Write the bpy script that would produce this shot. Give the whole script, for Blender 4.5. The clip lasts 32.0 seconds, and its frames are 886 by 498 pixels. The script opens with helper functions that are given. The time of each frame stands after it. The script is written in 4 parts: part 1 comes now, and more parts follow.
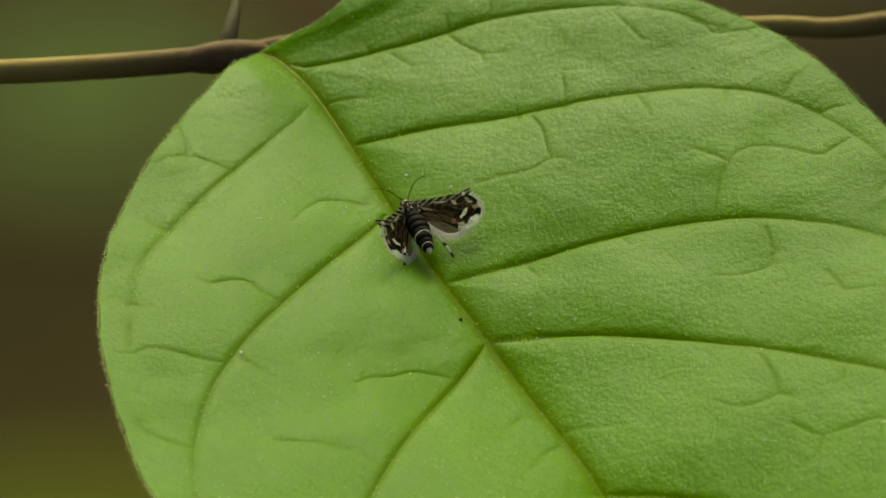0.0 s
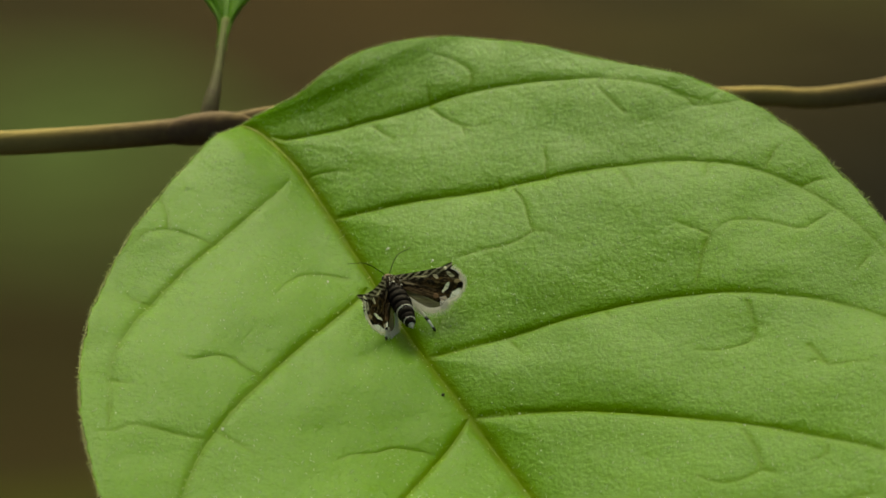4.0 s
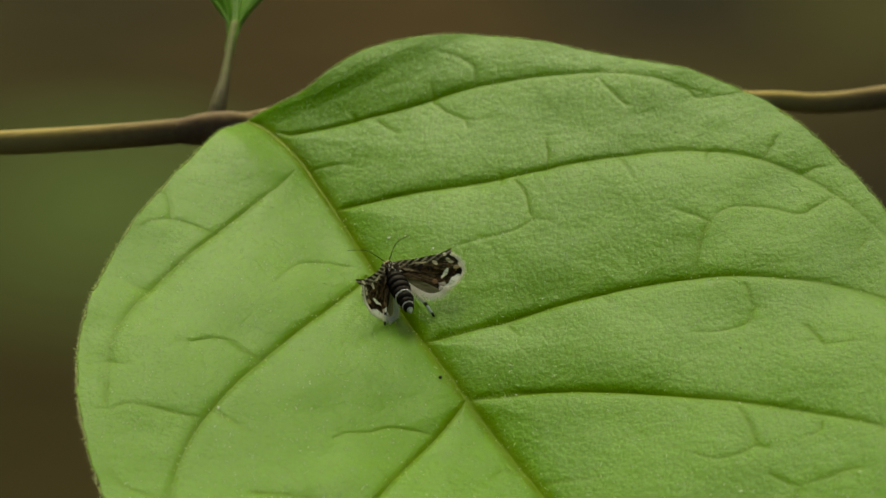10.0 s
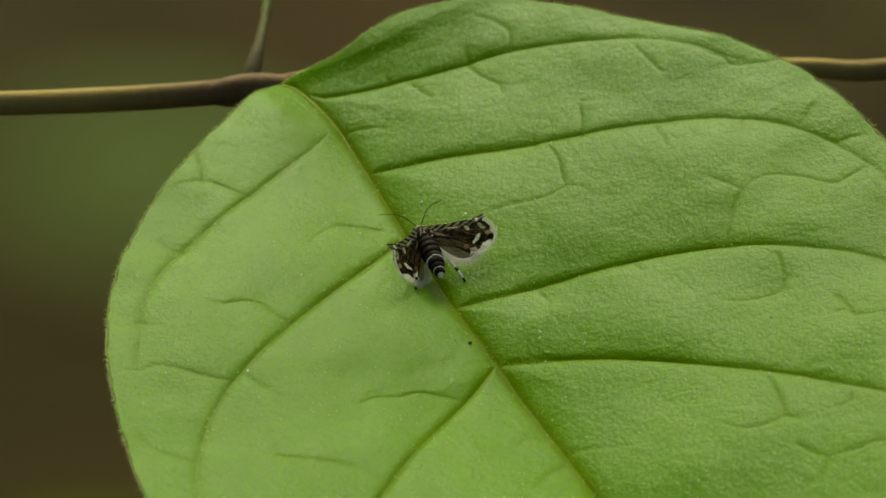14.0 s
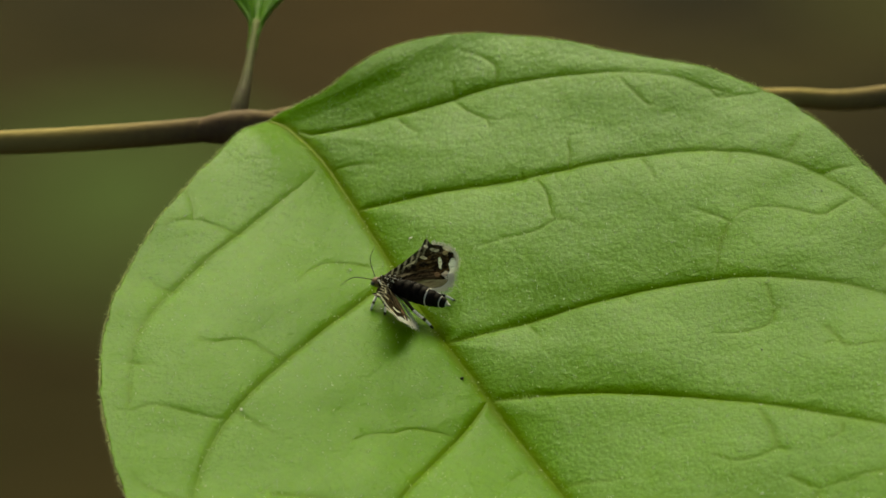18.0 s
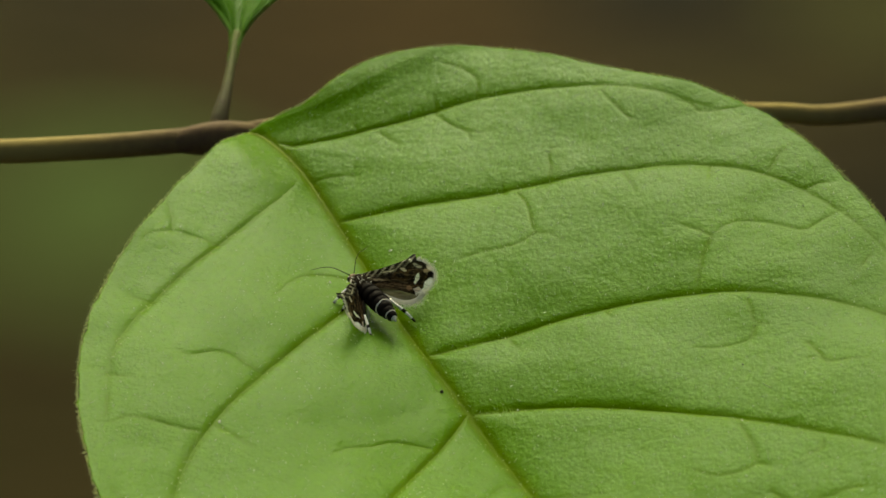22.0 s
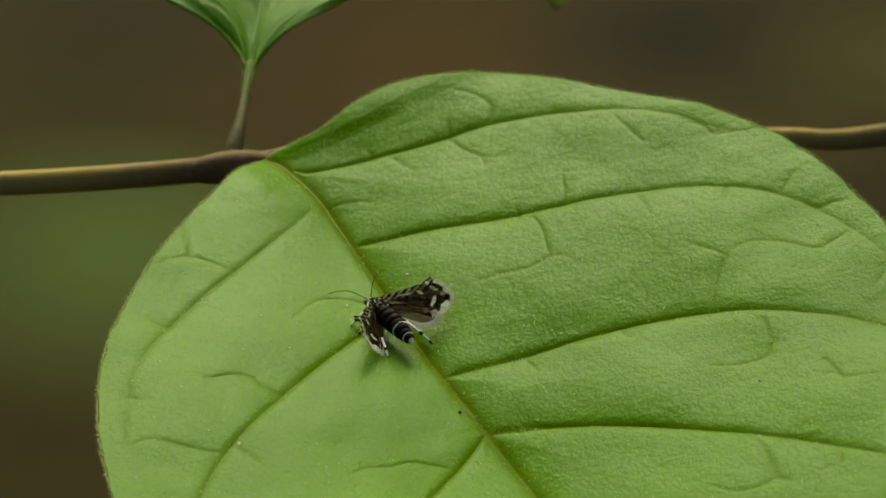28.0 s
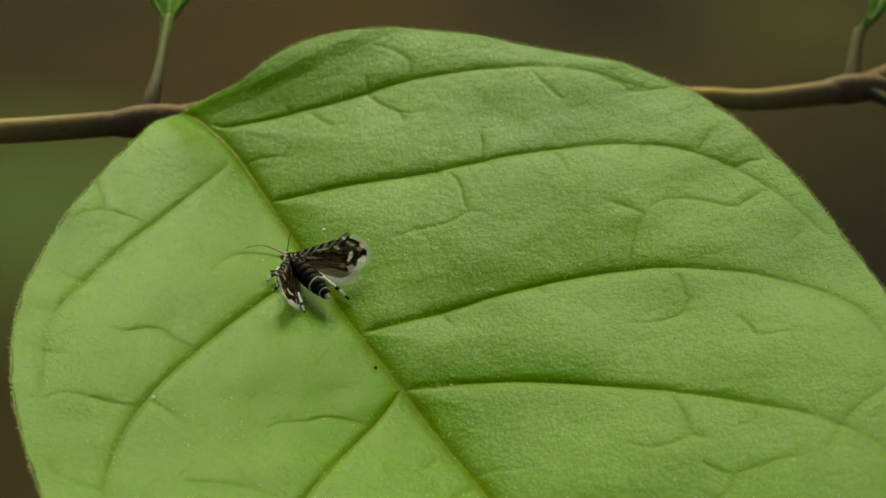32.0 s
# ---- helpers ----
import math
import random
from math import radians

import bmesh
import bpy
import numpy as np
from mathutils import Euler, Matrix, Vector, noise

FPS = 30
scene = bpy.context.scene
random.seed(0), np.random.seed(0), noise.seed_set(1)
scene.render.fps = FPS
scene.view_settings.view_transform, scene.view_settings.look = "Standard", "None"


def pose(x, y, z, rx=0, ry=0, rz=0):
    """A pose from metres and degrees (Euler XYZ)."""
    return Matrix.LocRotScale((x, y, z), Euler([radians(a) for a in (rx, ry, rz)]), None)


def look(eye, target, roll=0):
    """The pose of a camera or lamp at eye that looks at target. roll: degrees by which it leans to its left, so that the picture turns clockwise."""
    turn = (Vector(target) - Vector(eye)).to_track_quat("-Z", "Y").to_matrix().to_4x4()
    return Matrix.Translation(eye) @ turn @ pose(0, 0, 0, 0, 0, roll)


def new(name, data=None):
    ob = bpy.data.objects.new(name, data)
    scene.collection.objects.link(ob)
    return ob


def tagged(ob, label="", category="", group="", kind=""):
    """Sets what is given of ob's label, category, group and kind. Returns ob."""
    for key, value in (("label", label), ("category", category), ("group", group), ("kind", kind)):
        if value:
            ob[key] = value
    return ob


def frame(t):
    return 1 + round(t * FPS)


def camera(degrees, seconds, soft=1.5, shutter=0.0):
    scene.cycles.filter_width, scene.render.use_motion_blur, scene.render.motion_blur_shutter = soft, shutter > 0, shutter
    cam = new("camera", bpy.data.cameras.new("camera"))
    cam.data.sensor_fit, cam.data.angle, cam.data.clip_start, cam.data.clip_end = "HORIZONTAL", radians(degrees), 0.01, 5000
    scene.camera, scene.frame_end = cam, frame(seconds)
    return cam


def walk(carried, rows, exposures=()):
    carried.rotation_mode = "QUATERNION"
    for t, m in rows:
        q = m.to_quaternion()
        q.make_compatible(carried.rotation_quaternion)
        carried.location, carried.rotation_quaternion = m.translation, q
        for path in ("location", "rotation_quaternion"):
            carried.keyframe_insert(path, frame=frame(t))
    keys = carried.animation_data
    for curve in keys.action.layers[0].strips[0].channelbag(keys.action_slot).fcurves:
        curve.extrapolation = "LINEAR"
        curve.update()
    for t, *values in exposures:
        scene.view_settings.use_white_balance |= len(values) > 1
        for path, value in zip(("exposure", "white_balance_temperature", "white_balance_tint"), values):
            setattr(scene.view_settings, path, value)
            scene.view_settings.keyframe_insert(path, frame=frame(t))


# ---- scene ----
cam = camera(20, 32.0, soft=1.5)
cam.data.dof.use_dof = True
cam.data.dof.focus_distance = 0.197
cam.data.dof.aperture_fstop = 70
WALK = [
    (0, 0.00079, -0.16090, 0.87093, 52.850, 0.026, -0.328),
    (0.5, 0.00221, -0.15998, 0.87106, 52.834, 0.088, 0.103),
    (1, 0.00102, -0.15973, 0.87189, 52.965, 0.049, -0.182),
    (1.5, 0.00034, -0.15929, 0.87286, 53.018, 0.179, -0.256),
    (2, 0.00030, -0.15938, 0.87276, 53.070, -0.081, -0.412),
    (2.5, 0.00019, -0.15972, 0.87226, 52.899, -0.400, -1.318),
    (3, 0.00126, -0.15976, 0.87193, 53.693, -0.411, -1.162),
    (3.5, 0.00054, -0.15974, 0.87194, 54.197, -0.126, -0.754),
    (5.5, 0.00059, -0.15999, 0.87097, 52.828, -0.818, -1.273),
    (6, 0.00182, -0.16033, 0.87119, 52.144, -0.964, -1.616),
    (6.5, 0.00197, -0.16045, 0.87123, 52.117, -0.973, -1.519),
    (7, 0.00275, -0.16042, 0.87033, 53.531, -1.258, -2.105),
    (7.5, 0.00255, -0.16119, 0.86978, 54.526, -1.038, -1.669),
    (8, 0.00276, -0.16141, 0.86925, 54.635, -0.646, -1.515),
    (8.5, 0.00369, -0.16174, 0.86862, 54.330, -0.500, -1.120),
    (9, 0.00324, -0.16256, 0.86838, 54.594, 0.004, -0.617),
    (9.5, 0.00313, -0.16281, 0.86808, 55.128, 0.259, 0.038),
    (10, 0.00390, -0.16384, 0.86670, 55.694, 0.337, 0.020),
    (10.5, 0.00332, -0.16275, 0.86819, 55.152, 0.203, -0.930),
    (11, 0.00385, -0.16250, 0.86803, 55.158, 0.327, -0.160),
    (11.5, 0.00286, -0.16252, 0.86772, 54.912, 0.671, 0.280),
    (12, 0.00397, -0.16293, 0.86660, 55.388, 0.183, -0.060),
    (12.5, 0.00379, -0.16266, 0.86774, 55.698, -0.660, -1.666),
    (13, 0.00471, -0.16199, 0.86773, 56.265, -0.985, -1.285),
    (13.5, 0.00453, -0.16353, 0.86554, 55.708, -0.927, -0.645),
    (14, 0.00486, -0.16337, 0.86682, 54.800, 0.374, 1.208),
    (14.5, 0.00739, -0.16583, 0.86456, 55.416, 1.571, 2.290),
    (15, 0.00756, -0.16712, 0.86240, 57.312, 1.822, 1.402),
    (15.5, 0.00696, -0.16629, 0.86286, 57.834, 0.777, 0.829),
    (17.5, 0.00374, -0.16413, 0.86782, 55.396, -0.315, 0.437),
    (18, 0.00397, -0.16356, 0.86800, 55.361, 0.668, 0.415),
    (18.5, 0.00350, -0.16275, 0.86818, 55.373, 0.434, 0.725),
    (19, 0.00317, -0.16242, 0.86834, 54.776, 0.305, 0.956),
    (19.5, 0.00437, -0.16196, 0.86911, 53.905, 0.926, 1.115),
    (20, 0.00534, -0.16388, 0.86762, 54.071, 1.356, 1.948),
    (20.5, 0.00443, -0.16406, 0.86806, 55.501, 1.086, 1.320),
    (21, 0.00475, -0.16439, 0.86673, 56.229, 0.382, 0.665),
    (21.5, 0.00443, -0.16407, 0.86608, 55.787, 0.453, -0.276),
    (22, 0.00374, -0.16292, 0.86748, 55.669, 0.088, 0.193),
    (22.5, 0.00406, -0.16589, 0.86331, 56.828, 0.469, 0.787),
    (23, 0.00282, -0.16582, 0.86435, 55.612, 1.616, 0.040),
    (23.5, 0.00410, -0.16399, 0.86673, 54.903, 1.267, 0.521),
    (24, 0.00530, -0.16620, 0.86441, 55.554, 1.487, 0.792),
    (24.5, 0.00494, -0.16558, 0.86594, 55.543, 1.199, 0.319),
    (25, 0.00510, -0.16537, 0.86563, 56.143, 1.176, 0.320),
    (25.5, 0.00564, -0.16484, 0.86619, 55.565, 1.072, -0.182),
    (26, 0.00451, -0.16413, 0.86736, 55.666, 0.275, 0.227),
    (26.5, 0.00299, -0.16413, 0.86774, 56.027, 0.740, 0.164),
    (28.5, 0.00320, -0.16511, 0.86602, 56.806, 0.670, -0.003),
    (29, 0.00397, -0.16530, 0.86641, 55.688, 0.720, 1.329),
    (29.5, 0.00327, -0.16516, 0.86713, 54.544, 0.366, 0.642),
    (30, 0.00391, -0.16477, 0.86719, 55.464, -0.486, -0.774),
    (30.5, 0.00408, -0.16458, 0.86708, 56.404, -0.509, -0.844),
    (31, 0.00293, -0.16450, 0.86680, 56.543, -0.485, -1.445),
    (31.5, 0.00375, -0.16535, 0.86508, 56.384, -0.384, -1.279),
    (32, 0.00323, -0.16488, 0.86594, 55.846, -0.748, -1.256),
]

walk(cam, [(r[0], pose(*r[1:])) for r in WALK], [(0, 0.04, 7200, -6), (7, 0.0, 7200, -6), (12, -0.02, 7150, -6), (32, -0.04, 7100, -6)])

# ---------------------------------------------------------------- light
world = bpy.data.worlds.new("sky")
scene.world = world
world.use_nodes = True
wn = world.node_tree
sky = wn.nodes.new("ShaderNodeTexSky")
sky.sky_type, sky.sun_disc = "NISHITA", False
sky.sun_elevation, sky.sun_rotation = radians(29), radians(-5)
sky.air_density, sky.dust_density, sky.ozone_density = 0.7, 9.0, 0.3
wn.links.new(sky.outputs[0], wn.nodes["Background"].inputs[0])
wn.nodes["Background"].inputs[1].default_value = 0.13
sun_data = bpy.data.lights.new("sun", "SUN")
sun_data.energy, sun_data.angle, sun_data.color = 3.8, radians(28), (1.0, 0.985, 0.78)
sun = new("sun", sun_data)
sun.matrix_world = look((-0.52, 6.2, 4.08), (0, 0.2, 0.75))


# ---------------------------------------------------------------- materials
class Mat:
    """A principled material with a few node helpers."""

    def __init__(self, name, color=(0.5, 0.5, 0.5), rough=0.5, spec=0.4):
        self.m = bpy.data.materials.new(name)
        self.m.use_nodes = True
        self.t = self.m.node_tree
        self.b = self.t.nodes["Principled BSDF"]
        self.out = self.t.nodes["Material Output"]
        self.b.inputs["Base Color"].default_value = (*color, 1)
        self.b.inputs["Roughness"].default_value = rough
        self.b.inputs["Specular IOR Level"].default_value = spec

    def node(self, kind, **inputs):
        n = self.t.nodes.new(kind)
        for k, v in inputs.items():
            n.inputs[k].default_value = v
        return n

    def link(self, a, b):
        self.t.links.new(a, b)

    def coords(self):
        return self.node("ShaderNodeTexCoord").outputs["Object"]

    def noise(self, scale, detail=4.0, rough=0.55, co=None):
        n = self.node("ShaderNodeTexNoise", Scale=scale, Detail=detail, Roughness=rough)
        self.link(co or self.coords(), n.inputs["Vector"])
        return n.outputs["Fac"]

    def ramp(self, fac, stops):
        n = self.node("ShaderNodeValToRGB")
        e = n.color_ramp.elements
        while len(e) < len(stops):
            e.new(0.5)
        for i, (p, c) in enumerate(stops):
            e[i].position, e[i].color = p, (*c, 1)
        self.link(fac, n.inputs["Fac"])
        return n.outputs["Color"]

    def mix(self, fac, a, b, mode="MIX"):
        n = self.t.nodes.new("ShaderNodeMix")
        n.data_type, n.blend_type = "RGBA", mode
        for sock, v in ((n.inputs[0], fac), (n.inputs[6], a), (n.inputs[7], b)):
            if isinstance(v, (int, float)):
                sock.default_value = v
            elif isinstance(v, tuple):
                sock.default_value = (*v, 1)
            else:
                self.link(v, sock)
        return n.outputs[2]

    def attr(self, name):
        n = self.t.nodes.new("ShaderNodeAttribute")
        n.attribute_name = name
        return n

    def math(self, op, a, b=0.0):
        n = self.t.nodes.new("ShaderNodeMath")
        n.operation = op
        for sock, v in ((n.inputs[0], a), (n.inputs[1], b)):
            if isinstance(v, (int, float)):
                sock.default_value = v
            else:
                self.link(v, sock)
        return n.outputs[0]

    def bump(self, height, dist, strength=1.0, prev=None):
        n = self.node("ShaderNodeBump", Strength=strength, Distance=dist)
        self.link(height, n.inputs["Height"])
        if prev:
            self.link(prev, n.inputs["Normal"])
        return n.outputs["Normal"]

    def normal(self, sock):
        self.link(sock, self.b.inputs["Normal"])

    def color(self, sock):
        self.link(sock, self.b.inputs["Base Color"])


def leaf_material(name, low, high, vein, glow, through_light=0.40, rough=0.29, net=1.0, spec=0.040):
    """Leaf tissue: mottled green, fine vein net, grain, light passing through."""
    m = Mat(name, rough=rough, spec=spec)
    broad = m.noise(55.0, 3.0)
    fine = m.noise(900.0, 3.0)
    col = m.ramp(broad, [(0.3, low), (0.7, high)])
    col = m.mix(m.math("MULTIPLY", fine, 0.25), col, tuple(c * 1.45 for c in high))
    col = m.mix(1.0, col, m.ramp(m.noise(3300.0, 3.0, 0.6), [(0.36, (0.86, 0.88, 0.8)), (0.64, (1.12, 1.1, 1.2))]), "MULTIPLY")
    v = m.attr("vein").outputs["Fac"]
    col = m.mix(v, col, vein)
    m.color(col)
    m.link(m.math("MULTIPLY", m.math("SUBTRACT", 1.0, m.math("MULTIPLY", v, 0.85)), spec), m.b.inputs["Specular IOR Level"])
    vor = m.node("ShaderNodeTexVoronoi", Scale=215.0)
    vor.feature = "DISTANCE_TO_EDGE"
    warp = m.node("ShaderNodeTexNoise", Scale=160.0)
    co = m.coords()
    m.link(co, warp.inputs["Vector"])
    add = m.node("ShaderNodeVectorMath")
    add.operation = "MULTIPLY_ADD"
    m.link(warp.outputs["Color"], add.inputs[0])
    add.inputs[1].default_value = (0.004, 0.004, 0.004)
    m.link(co, add.inputs[2])
    m.link(add.outputs[0], vor.inputs["Vector"])
    cell = m.math("MINIMUM", vor.outputs["Distance"], 0.16)
    n1 = m.bump(cell, 0.0007 * net, 0.14)
    n1 = m.bump(m.noise(1100.0, 3.0, 0.55), 0.0003, 0.27, n1)
    n2 = m.bump(m.noise(3600.0, 4.0, 0.62), 0.00014, 0.46, n1)
    fine_net = m.node("ShaderNodeTexVoronoi", Scale=640.0)
    fine_net.feature = "DISTANCE_TO_EDGE"
    m.link(add.outputs[0], fine_net.inputs["Vector"])
    n2 = m.bump(m.math("MINIMUM", fine_net.outputs["Distance"], 0.2), 0.00018 * net, 0.16, n2)
    m.normal(n2)
    m.link(m.math("ADD", m.math("MULTIPLY", fine, 0.25), rough - 0.12), m.b.inputs["Roughness"])
    tr = m.node("ShaderNodeBsdfTranslucent")
    m.link(m.mix(v, glow, tuple(0.6 * c for c in glow)), tr.inputs["Color"])
    m.link(n2, tr.inputs["Normal"])
    mx = m.node("ShaderNodeMixShader", Fac=through_light)
    m.link(m.b.outputs[0], mx.inputs[1])
    m.link(tr.outputs[0], mx.inputs[2])
    m.link(mx.outputs[0], m.out.inputs["Surface"])
    return m.m


def plain(name, a, b, scale, rough=0.6, spec=0.3, bump=0.0001, bscale=None):
    m = Mat(name, rough=rough, spec=spec)
    m.color(m.ramp(m.noise(scale), [(0.3, a), (0.7, b)]))
    m.normal(m.bump(m.noise(bscale or scale * 3), bump, 0.7))
    return m.m


BLADE = leaf_material("leaf_blade", (0.089, 0.210, 0.0002), (0.117, 0.261, 0.0004), (0.108, 0.170, 0.0004), (0.187, 0.37, 0.0005))
BLADE_FAR = leaf_material("leaf_blade_young", (0.075, 0.19, 0.010), (0.11, 0.245, 0.018), (0.10, 0.21, 0.015), (0.15, 0.34, 0.012))
RIB = plain("leaf_rib", (0.16, 0.24, 0.010), (0.20, 0.28, 0.016), 400.0, 0.7, 0.1)
RIB_BROWN = plain("leaf_rib_brown", (0.100, 0.150, 0.001), (0.125, 0.17, 0.004), 260.0, 0.7, 0.1)


def soft_hair(name, tint):
    """Pale hairs that light shines through."""
    m = Mat(name, tint, 0.45, 0.3)
    t = m.node("ShaderNodeBsdfTranslucent")
    t.inputs["Color"].default_value = (*tint, 1)
    x = m.node("ShaderNodeMixShader", Fac=0.55)
    m.link(m.b.outputs[0], x.inputs[1])
    m.link(t.outputs[0], x.inputs[2])
    m.link(x.outputs[0], m.out.inputs["Surface"])
    return m.m


HAIR = soft_hair("leaf_hair", (0.72, 0.80, 0.42))
NODES = ((-0.0188, 0.0404, 0.7414), (0.0532, 0.0632, 0.7315))


def stem_material(name, near, far, reach, tip=None):
    """Skin that turns from purple at the nodes to olive away from them."""
    m = Mat(name, rough=0.75, spec=0.1)
    d = None
    for p in NODES:
        n = m.node("ShaderNodeVectorMath")
        n.operation = "DISTANCE"
        m.link(m.coords(), n.inputs[0])
        n.inputs[1].default_value = p
        d = n.outputs["Value"] if d is None else m.math("MINIMUM", d, n.outputs["Value"])
    k = m.math("ADD", m.math("DIVIDE", d, reach), m.math("MULTIPLY", m.math("SUBTRACT", m.noise(260.0, 4.0), 0.5), 0.35))
    col = m.ramp(k, [(0.12, near), (0.9, far)])
    m.color(m.mix(m.math("MULTIPLY", m.noise(1400.0), 0.35), col, tuple(c * 1.5 for c in far)))
    m.normal(m.bump(m.noise(900.0, 4.0), 0.00015, 0.7))
    return m.m


STEM = stem_material("stem_skin", (0.078, 0.040, 0.034), (0.27, 0.205, 0.058), 0.018)
NODE = plain("node_bark", (0.04, 0.022, 0.021), (0.065, 0.036, 0.032), 220.0, 0.6, 0.2, 0.0003, 600)
PETIOLE = stem_material("petiole_skin", (0.05, 0.026, 0.026), (0.12, 0.16, 0.03), 0.028)


# ---------------------------------------------------------------- mesh helpers
def mesh_object(name, verts, faces, material, parent=None, label="", smooth=True):
    me = bpy.data.meshes.new(name)
    me.from_pydata([tuple(v) for v in verts], [], [tuple(f) for f in faces])
    me.polygons.foreach_set("use_smooth", [smooth] * len(me.polygons))
    me.materials.append(material)
    me.update()
    ob = new(name, me)
    ob.parent = parent
    if label:
        ob["label"] = label
    return ob


def spline(points, n):
    """n points of a Catmull-Rom curve through points, evenly spread."""
    p = np.array(points, float)
    p = np.vstack([2 * p[0] - p[1], p, 2 * p[-1] - p[-2]])
    fine = []
    for i in range(1, len(p) - 2):
        t = np.linspace(0, 1, 24, endpoint=False)[:, None]
        a, b, c, d = p[i - 1], p[i], p[i + 1], p[i + 2]
        fine.append(0.5 * (2 * b + (c - a) * t + (2 * a - 5 * b + 4 * c - d) * t ** 2 + (3 * b - a - 3 * c + d) * t ** 3))
    fine = np.vstack(fine + [p[-2][None]])
    s = np.concatenate([[0], np.cumsum(np.linalg.norm(np.diff(fine, axis=0), axis=1))])
    q = np.linspace(0, s[-1], n)
    return np.stack([np.interp(q, s, fine[:, k]) for k in range(p.shape[1])], 1)


def tube(points, radii, sides=10, flat=1.0, up=(0, 0, 1)):
    """Verts and faces of a tapered tube with rounded ends along points."""
    p = np.array(points, float)
    r = np.interp(np.linspace(0, 1, len(p)), np.linspace(0, 1, len(radii)), radii)
    tan = np.gradient(p, axis=0)
    tan /= np.linalg.norm(tan, axis=1)[:, None] + 1e-12
    side = np.cross(tan, np.array(up, float))
    side /= np.linalg.norm(side, axis=1)[:, None] + 1e-9
    top = np.cross(side, tan)
    a = np.linspace(0, 2 * np.pi, sides, endpoint=False)
    v = [p[i] + r[i] * (np.cos(x) * side[i] + flat * np.sin(x) * top[i]) for i in range(len(p)) for x in a]
    f = [(i * sides + j, i * sides + (j + 1) % sides, (i + 1) * sides + (j + 1) % sides, (i + 1) * sides + j)
         for i in range(len(p) - 1) for j in range(sides)]
    n = len(v)
    v += [p[0] - tan[0] * r[0] * 0.6, p[-1] + tan[-1] * r[-1] * 0.6]
    f += [(n, (j + 1) % sides, j) for j in range(sides)]
    f += [(n + 1, n - sides + j, n - sides + (j + 1) % sides) for j in range(sides)]
    return v, f


def ball(center, radii, turn=None, rings=12, sides=18):
    """Verts and faces of an ellipsoid, turned by a 3 x 3 matrix."""
    v, f = [], []
    for i in range(rings + 1):
        th = np.pi * i / rings
        for j in range(sides):
            ph = 2 * np.pi * j / sides
            v.append(np.array([radii[0] * np.cos(th), radii[1] * np.sin(th) * np.cos(ph), radii[2] * np.sin(th) * np.sin(ph)]))
    for i in range(rings):
        for j in range(sides):
            f.append((i * sides + j, i * sides + (j + 1) % sides, (i + 1) * sides + (j + 1) % sides, (i + 1) * sides + j))
    v = np.array(v)
    if turn is not None:
        v = v @ np.array(turn).T
    return v + np.array(center), f


def joined(pieces):
    v, f = [], []
    for a, b in pieces:
        n = len(v)
        v += [tuple(x) for x in a]
        f += [tuple(n + i for i in q) for q in b]
    return v, f


# ---------------------------------------------------------------- ground
def make_ground():
    m = Mat("forest_floor", rough=0.95, spec=0.05)
    big = m.noise(2.2, 2.0)
    mid = m.noise(4.0, 1.0)
    col = m.ramp(big, [(0.3, (0.0214, 0.015, 0.0043)), (0.5, (0.0307, 0.021, 0.0058)), (0.72, (0.0400, 0.034, 0.0086))])
    col = m.mix(m.math("MULTIPLY", mid, 0.5), col, (0.0279, 0.028, 0.0065))
    # soft tints on the floor; the near-black first one paints in a hollow's shade
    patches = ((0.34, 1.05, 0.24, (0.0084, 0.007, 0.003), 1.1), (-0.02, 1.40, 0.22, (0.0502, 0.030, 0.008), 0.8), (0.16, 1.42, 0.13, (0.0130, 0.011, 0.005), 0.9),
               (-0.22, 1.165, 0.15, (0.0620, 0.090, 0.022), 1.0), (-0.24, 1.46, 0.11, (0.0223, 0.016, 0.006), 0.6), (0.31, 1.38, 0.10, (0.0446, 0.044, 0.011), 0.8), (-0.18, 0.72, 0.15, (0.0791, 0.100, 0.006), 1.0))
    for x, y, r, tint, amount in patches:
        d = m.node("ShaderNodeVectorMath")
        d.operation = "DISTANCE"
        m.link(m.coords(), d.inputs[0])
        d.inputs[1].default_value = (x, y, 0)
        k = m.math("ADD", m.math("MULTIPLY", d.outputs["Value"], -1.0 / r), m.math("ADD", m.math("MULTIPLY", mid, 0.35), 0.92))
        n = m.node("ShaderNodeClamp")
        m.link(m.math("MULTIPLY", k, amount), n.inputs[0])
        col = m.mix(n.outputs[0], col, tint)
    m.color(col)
    m.normal(m.bump(m.noise(30.0, 3.0), 0.002))
    n, half = 90, 60.0
    t = np.linspace(-1, 1, n)
    g = np.sign(t) * np.abs(t) ** 3 * half
    verts = [(x, y + 1.0, 0.03 * noise.noise(Vector((x * 2, y * 2, 0)))) for y in g for x in g]
    faces = [(j * n + i, j * n + i + 1, (j + 1) * n + i + 1, (j + 1) * n + i) for j in range(n - 1) for i in range(n - 1)]
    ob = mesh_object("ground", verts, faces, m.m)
    tagged(ob, "brown shaded woodland floor of soil and old litter", "ground", kind="structure")


make_ground()

